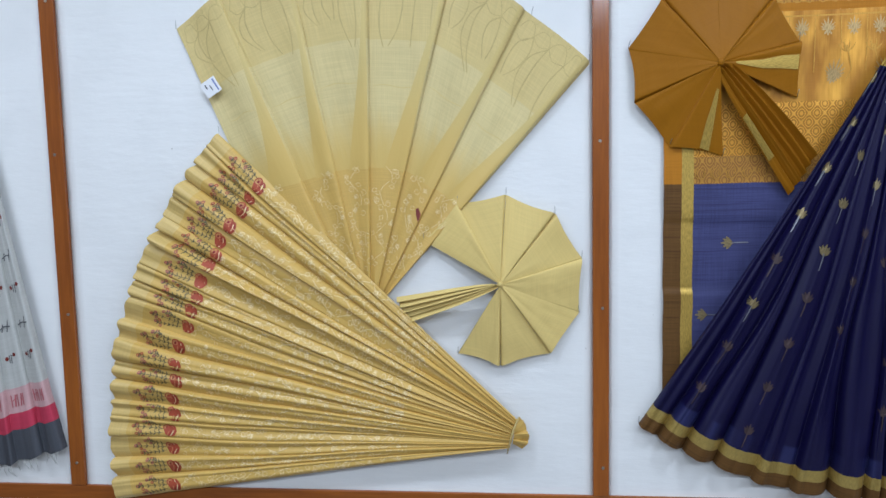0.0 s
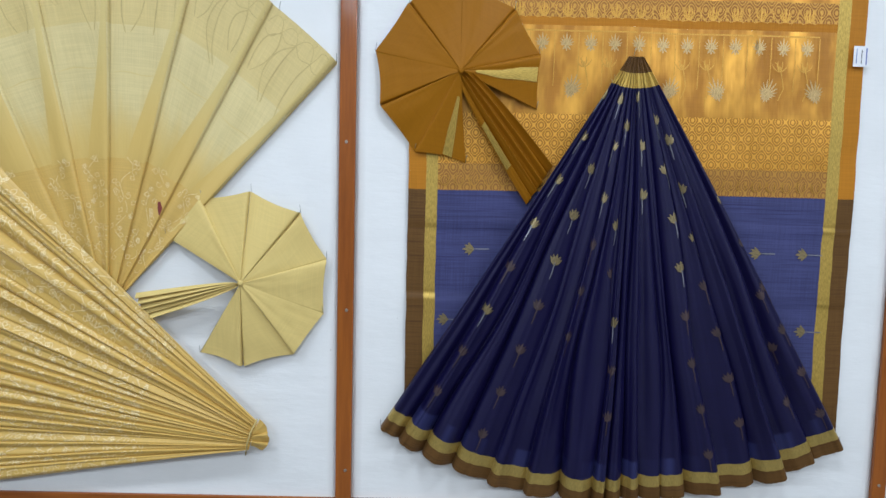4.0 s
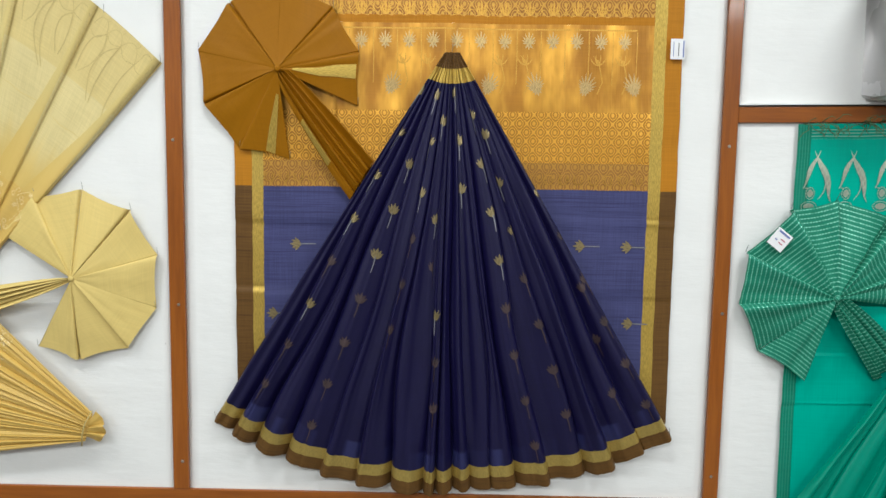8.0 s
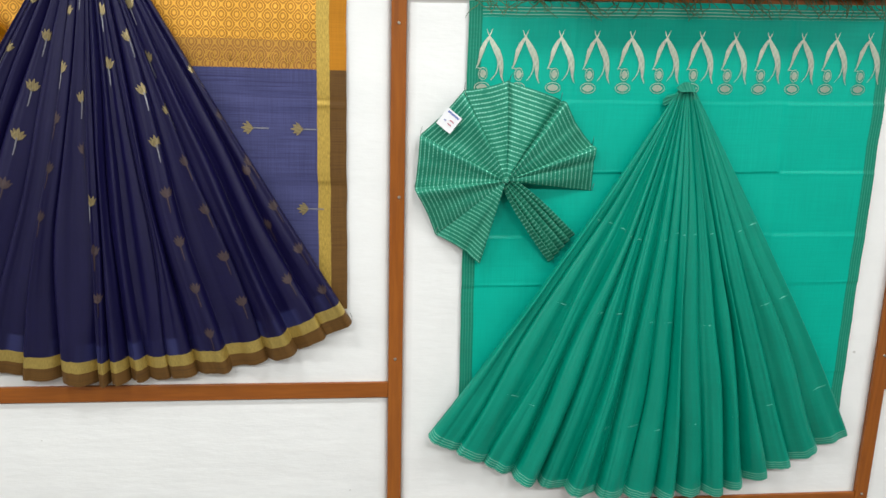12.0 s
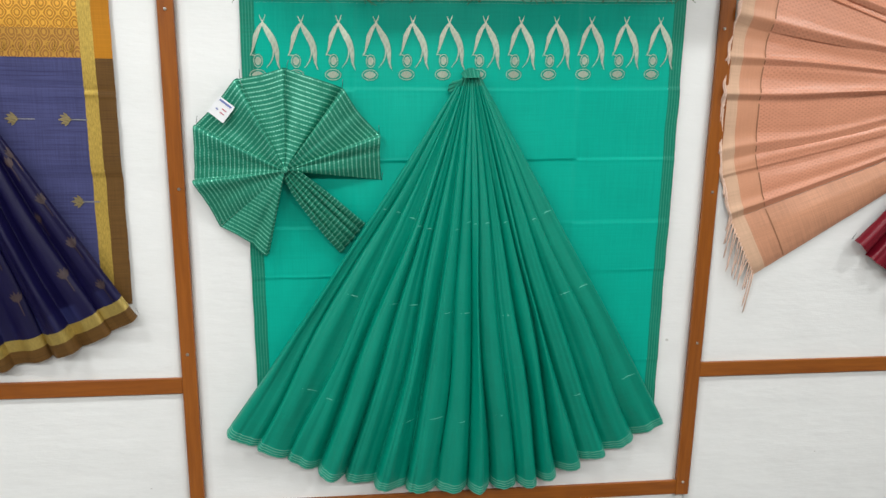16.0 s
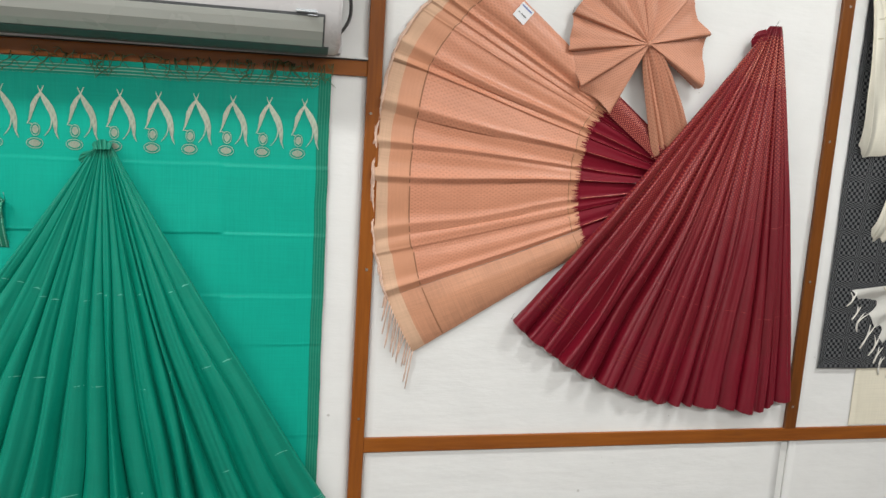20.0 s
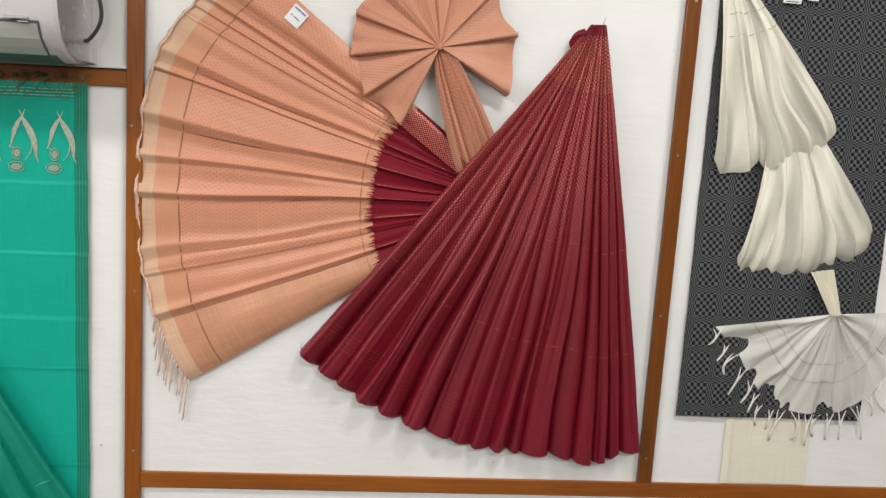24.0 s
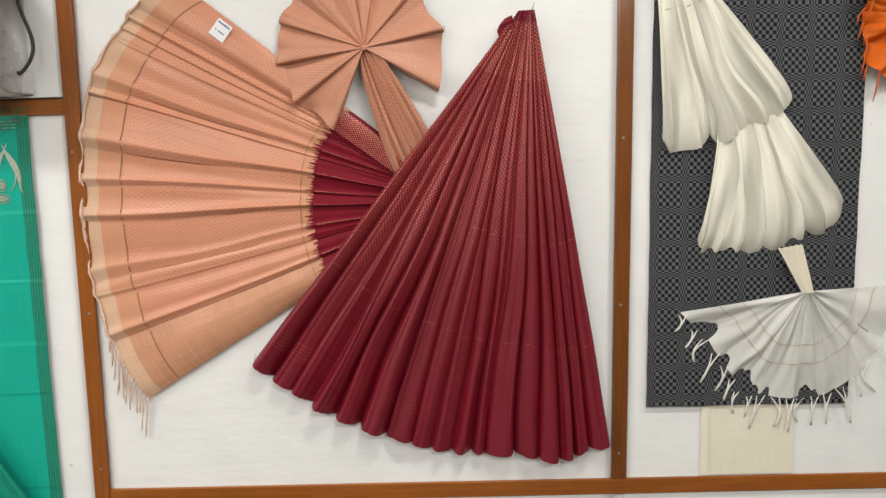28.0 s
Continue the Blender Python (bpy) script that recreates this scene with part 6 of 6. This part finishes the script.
ft = Fan([(5.058, 1.316), (5.076, 1.318)], f_hem, ["soft", "soft", "ridge", "soft", "ridge", "soft", "ridge", "ridge", "soft", "soft", "soft"], (0.050, 0.012), (0.004, 0.006), 0.004, seed=93, ruffle=0.0012, grooves=0.3, sub=2.2, rough=1.2, wander=0.5, fine=0.001)
for i in range(ft.n):
    ft.height[i] *= {2: 0.8, 5: 0.5, 6: 1.6, 7: 1.3}.get(i, 0.15)
ft.mesh("fanned_end", M_WHITE_GREY, stole, rows=36, label="fanned sheer white end with pale gold lines")
for v in (0.50, 0.68):
    for i in range(11):
        w = (ft.hem[i + 1] - ft.hem[i]).length * v * 0.95
        strokes_ob("gold_line", [([(-w / 2 + w * k / 6, 0) for k in range(7)], 0.0024, 0)], on_fan(ft, i + 0.5, v, 0.001), [M_GOLD_FINE], stole)
rnd = random.Random(97)
for k in range(20):
    b = ft.at(min(0.1 + k * 10.8 / 19, 10.97), 1.0, 0.001)
    d = Vector((b.x - 5.07, 0, b.z - 1.32)).normalized()
    ln = rnd.uniform(0.05, 0.085)
    a, c = rnd.uniform(-0.022, 0.022), rnd.uniform(1.6, 3.4)
    for side in (-1, 1):
        # two plies that meet in a knot
        root = b + Vector((0.010 * side, 0, 0))
        pts = [root.lerp(b, min(q * 2.5, 1)) + d * (ln * 0.55 * q) + Vector((a * math.sin(c * q) + 0.0012 * side, -0.004 * math.sin(3 * q), -ln * 0.7 * q)) for q in (0, 0.15, 0.3, 0.45, 0.6, 0.8, 1.0)]
        tube("tassel", pts, [0.0010, 0.0016, 0.0022, 0.0026, 0.0018, 0.0024, 0.0012], M_WHITE_THREAD, stole, 5)

rust = thing("rust_stole", "rust orange chiffon stole gathered in a fan with tassels", "stole")
rf = Fan([(5.40, 2.050), (5.40, 2.035)], [(5.52, 2.17), (5.40, 2.185), (5.285, 2.165), (5.205, 2.110), (5.180, 2.030), (5.195, 1.950), (5.225, 1.880), (5.300, 1.862), (5.365, 1.890), (5.44, 1.90)], "soft", (0.05, 0.02), (0.004, 0.018), 0.006, seed=95, ruffle=0.012, grooves=2.4, sub=2.2, rough=1.2, fine=0.005, wander=0.9)
rf.mesh("fanned_cloth", M_RUST, rust, rows=24, label="gathered rust chiffon")
for k in range(16):
    b = rf.at(1.8 + k * 0.42, 0.99, 0.002)
    d = Vector((b.x - 5.40, 0, b.z - 2.04)).normalized()
    ln = rnd.uniform(0.03, 0.07)
    a = rnd.uniform(-0.015, 0.015)
    tube("tassel", [b + d * ln * 0.35 * q + Vector((a * math.sin(2.6 * q), -0.003 * q, -ln * 1.0 * q)) for q in (0, 0.25, 0.5, 0.75, 1.0)], [0.0024, 0.002, 0.0028, 0.0022, 0.001], M_RUST_THREAD, rust, 5)
strip = thing("striped_sari", "yellow and olive striped silk sari length hanging on board", "sari", "displayed saris")
T = Sheet(5.386, 5.95, 1.032, 1.84, 0.005, 0.004, (), (5.55,), 29)
T.mesh("olive_border", M_OLIVE, strip, 5.386, 5.43, cell=0.012, label="olive brown border")
T.mesh("striped_length", M_STRIPE, strip, 5.43, 5.95, cell=0.016, label="golden yellow stripes")
rust2 = thing("rust_stole", "rust orange chiffon piece with knotted fringe over striped sari", "stole")
rf2 = Fan([(5.352, 1.535), (5.62, 1.60)], [(5.340, 1.300), (5.375, 1.288), (5.42, 1.280), (5.47, 1.275), (5.55, 1.27)], "soft", (0.02, 0.02), (0.006, 0.014), 0.006, seed=96)
rf2.mesh("folded_cloth", M_RUST, rust2, rows=20, label="pleated rust chiffon")
for k in range(12):
    z = 1.52 - k * 0.019
    x = 5.348 - 0.0005 * k
    ln = rnd.uniform(0.04, 0.08)
    tube("tassel", [(x - 0.02 * math.sin(1.5 * q) - 0.004 * k % 0.003, -0.03, z - ln * q) for q in (0, 0.25, 0.5, 0.75, 1.0)], [0.0022, 0.002, 0.0026, 0.002, 0.001], M_RUST_THREAD, rust2, 5)

for ob in (peach, pr):
    ob.location.x -= 0.0065
for ob in (check, ivory, stole, rust, rust2, strip):
    ob.location.x -= 0.009

# ---------------------------------------------------------------- printed grey sari at the start of the wall
grey = thing("printed_sari", "pale grey printed chiffon sari with pink and slate hem bands", "sari", "displayed saris")
q_hem = along([(-2.264, 0.942), (-2.007, 0.862), (-1.698, 0.831), (-1.440, 0.833), (-1.286, 0.857), (-1.213, 0.882), (-1.117, 0.905)], 15, 0.15, 8)
qf = Fan([(-1.517, 2.041), (-1.335, 2.041)], q_hem, [-1] * 5 + [0] * 5 + [1] * 5, (0.034, 0.018), (0.008, 0.020), 0.006, seed=99, ruffle=0.004)
qf.mesh("pleated_body", M_GREY_PRINT, grey, 0.0, 0.825, 50, label="pale grey chiffon pleats with dark print")
qf.mesh("lettered_band", M_PINK_PALE, grey, 0.825, 0.885, 50, label="pale pink band with pink print strokes")
qf.mesh("pink_band", M_PINK, grey, 0.885, 0.925, 50, label="crimson pink band")
qf.mesh("slate_band", M_SLATE, grey, 0.925, 1.0, 50, label="dark slate hem band")
for i in range(10, 15):
    for v in (0.36, 0.52, 0.68):
        st = [([(-0.02, -0.004), (0.0, 0.004), (0.02, 0.0)], 0.004, 0), ([(-0.012, -0.012), (-0.006, 0.012)], 0.0035, 0), ([(0.006, -0.014), (0.014, 0.02)], 0.0035, 0)]
        strokes_ob("printed_bars", st, on_fan(qf, i + 0.5, v, 0.001), [M_INK], grey)
        st = [([(-0.003, 0.012), (-0.003, -0.012)], 0.003, 0), ([(0.004, 0.012), (0.004, -0.014)], 0.003, 0), disc(-0.012, 0.002, 0.006, 1), disc(0.014, 0.01, 0.006, 1), ([(0.004, 0.008), (0.01, 0.01)], 0.002, 0)]
        strokes_ob("printed_flower", st, on_fan(qf, i + 0.5, v + 0.075, 0.001), [M_INK, M_STAIN], grey)
    st = [([(x, -0.018), (x + 0.004 * (k % 2), 0.018)], 0.004, 0) for k, x in enumerate((-0.022, -0.012, -0.002, 0.008, 0.018))] + [([(-0.022, 0.0), (-0.012, 0.004)], 0.003, 0), ([(0.008, 0.0), (0.018, 0.0)], 0.003, 0)]
    strokes_ob("printed_bars", st, on_fan(qf, i + 0.5, 0.855, 0.001), [M_INK_PINK], grey)
for k in range(30):
    b = qf.at(9.0 + k * 0.2, 0.998, -0.002)
    tube("thread_fringe", [b, b + Vector((rnd.uniform(-0.01, 0.01), 0, -0.02)), b + Vector((rnd.uniform(-0.02, 0.02), 0.002, -0.035))], [0.0015, 0.001, 0.0005], M_GREY_PRINT, grey, 4)

# ---------------------------------------------------------------- chair in front of the wall
M_CHAIR = plain("red_brown_varnished_wood", (0.24, 0.065, 0.02), 0.35, 0, 0.25, 40, 0.2)
chair = thing("wooden_chair", "red-brown varnished wooden chair standing near display wall", "chair")
for y in (-0.955, -1.37):
    part("back_post", box_bm(3.030, 3.078, y - 0.02, y + 0.02, 0.0, 0.955, 0.014, 3), M_CHAIR, chair, smooth=True)
    part("front_leg", box_bm(3.43, 3.47, y - 0.02, y + 0.02, 0.0, 0.43, 0.006, 2), M_CHAIR, chair)
for z0, z1 in ((0.80, 0.90), (0.60, 0.66)):
    part("back_rail", box_bm(3.042, 3.066, -1.352, -0.973, z0, z1, 0.006, 2), M_CHAIR, chair)
part("seat", box_bm(3.03, 3.49, -1.395, -0.93, 0.43, 0.465, 0.008, 2), M_CHAIR, chair)
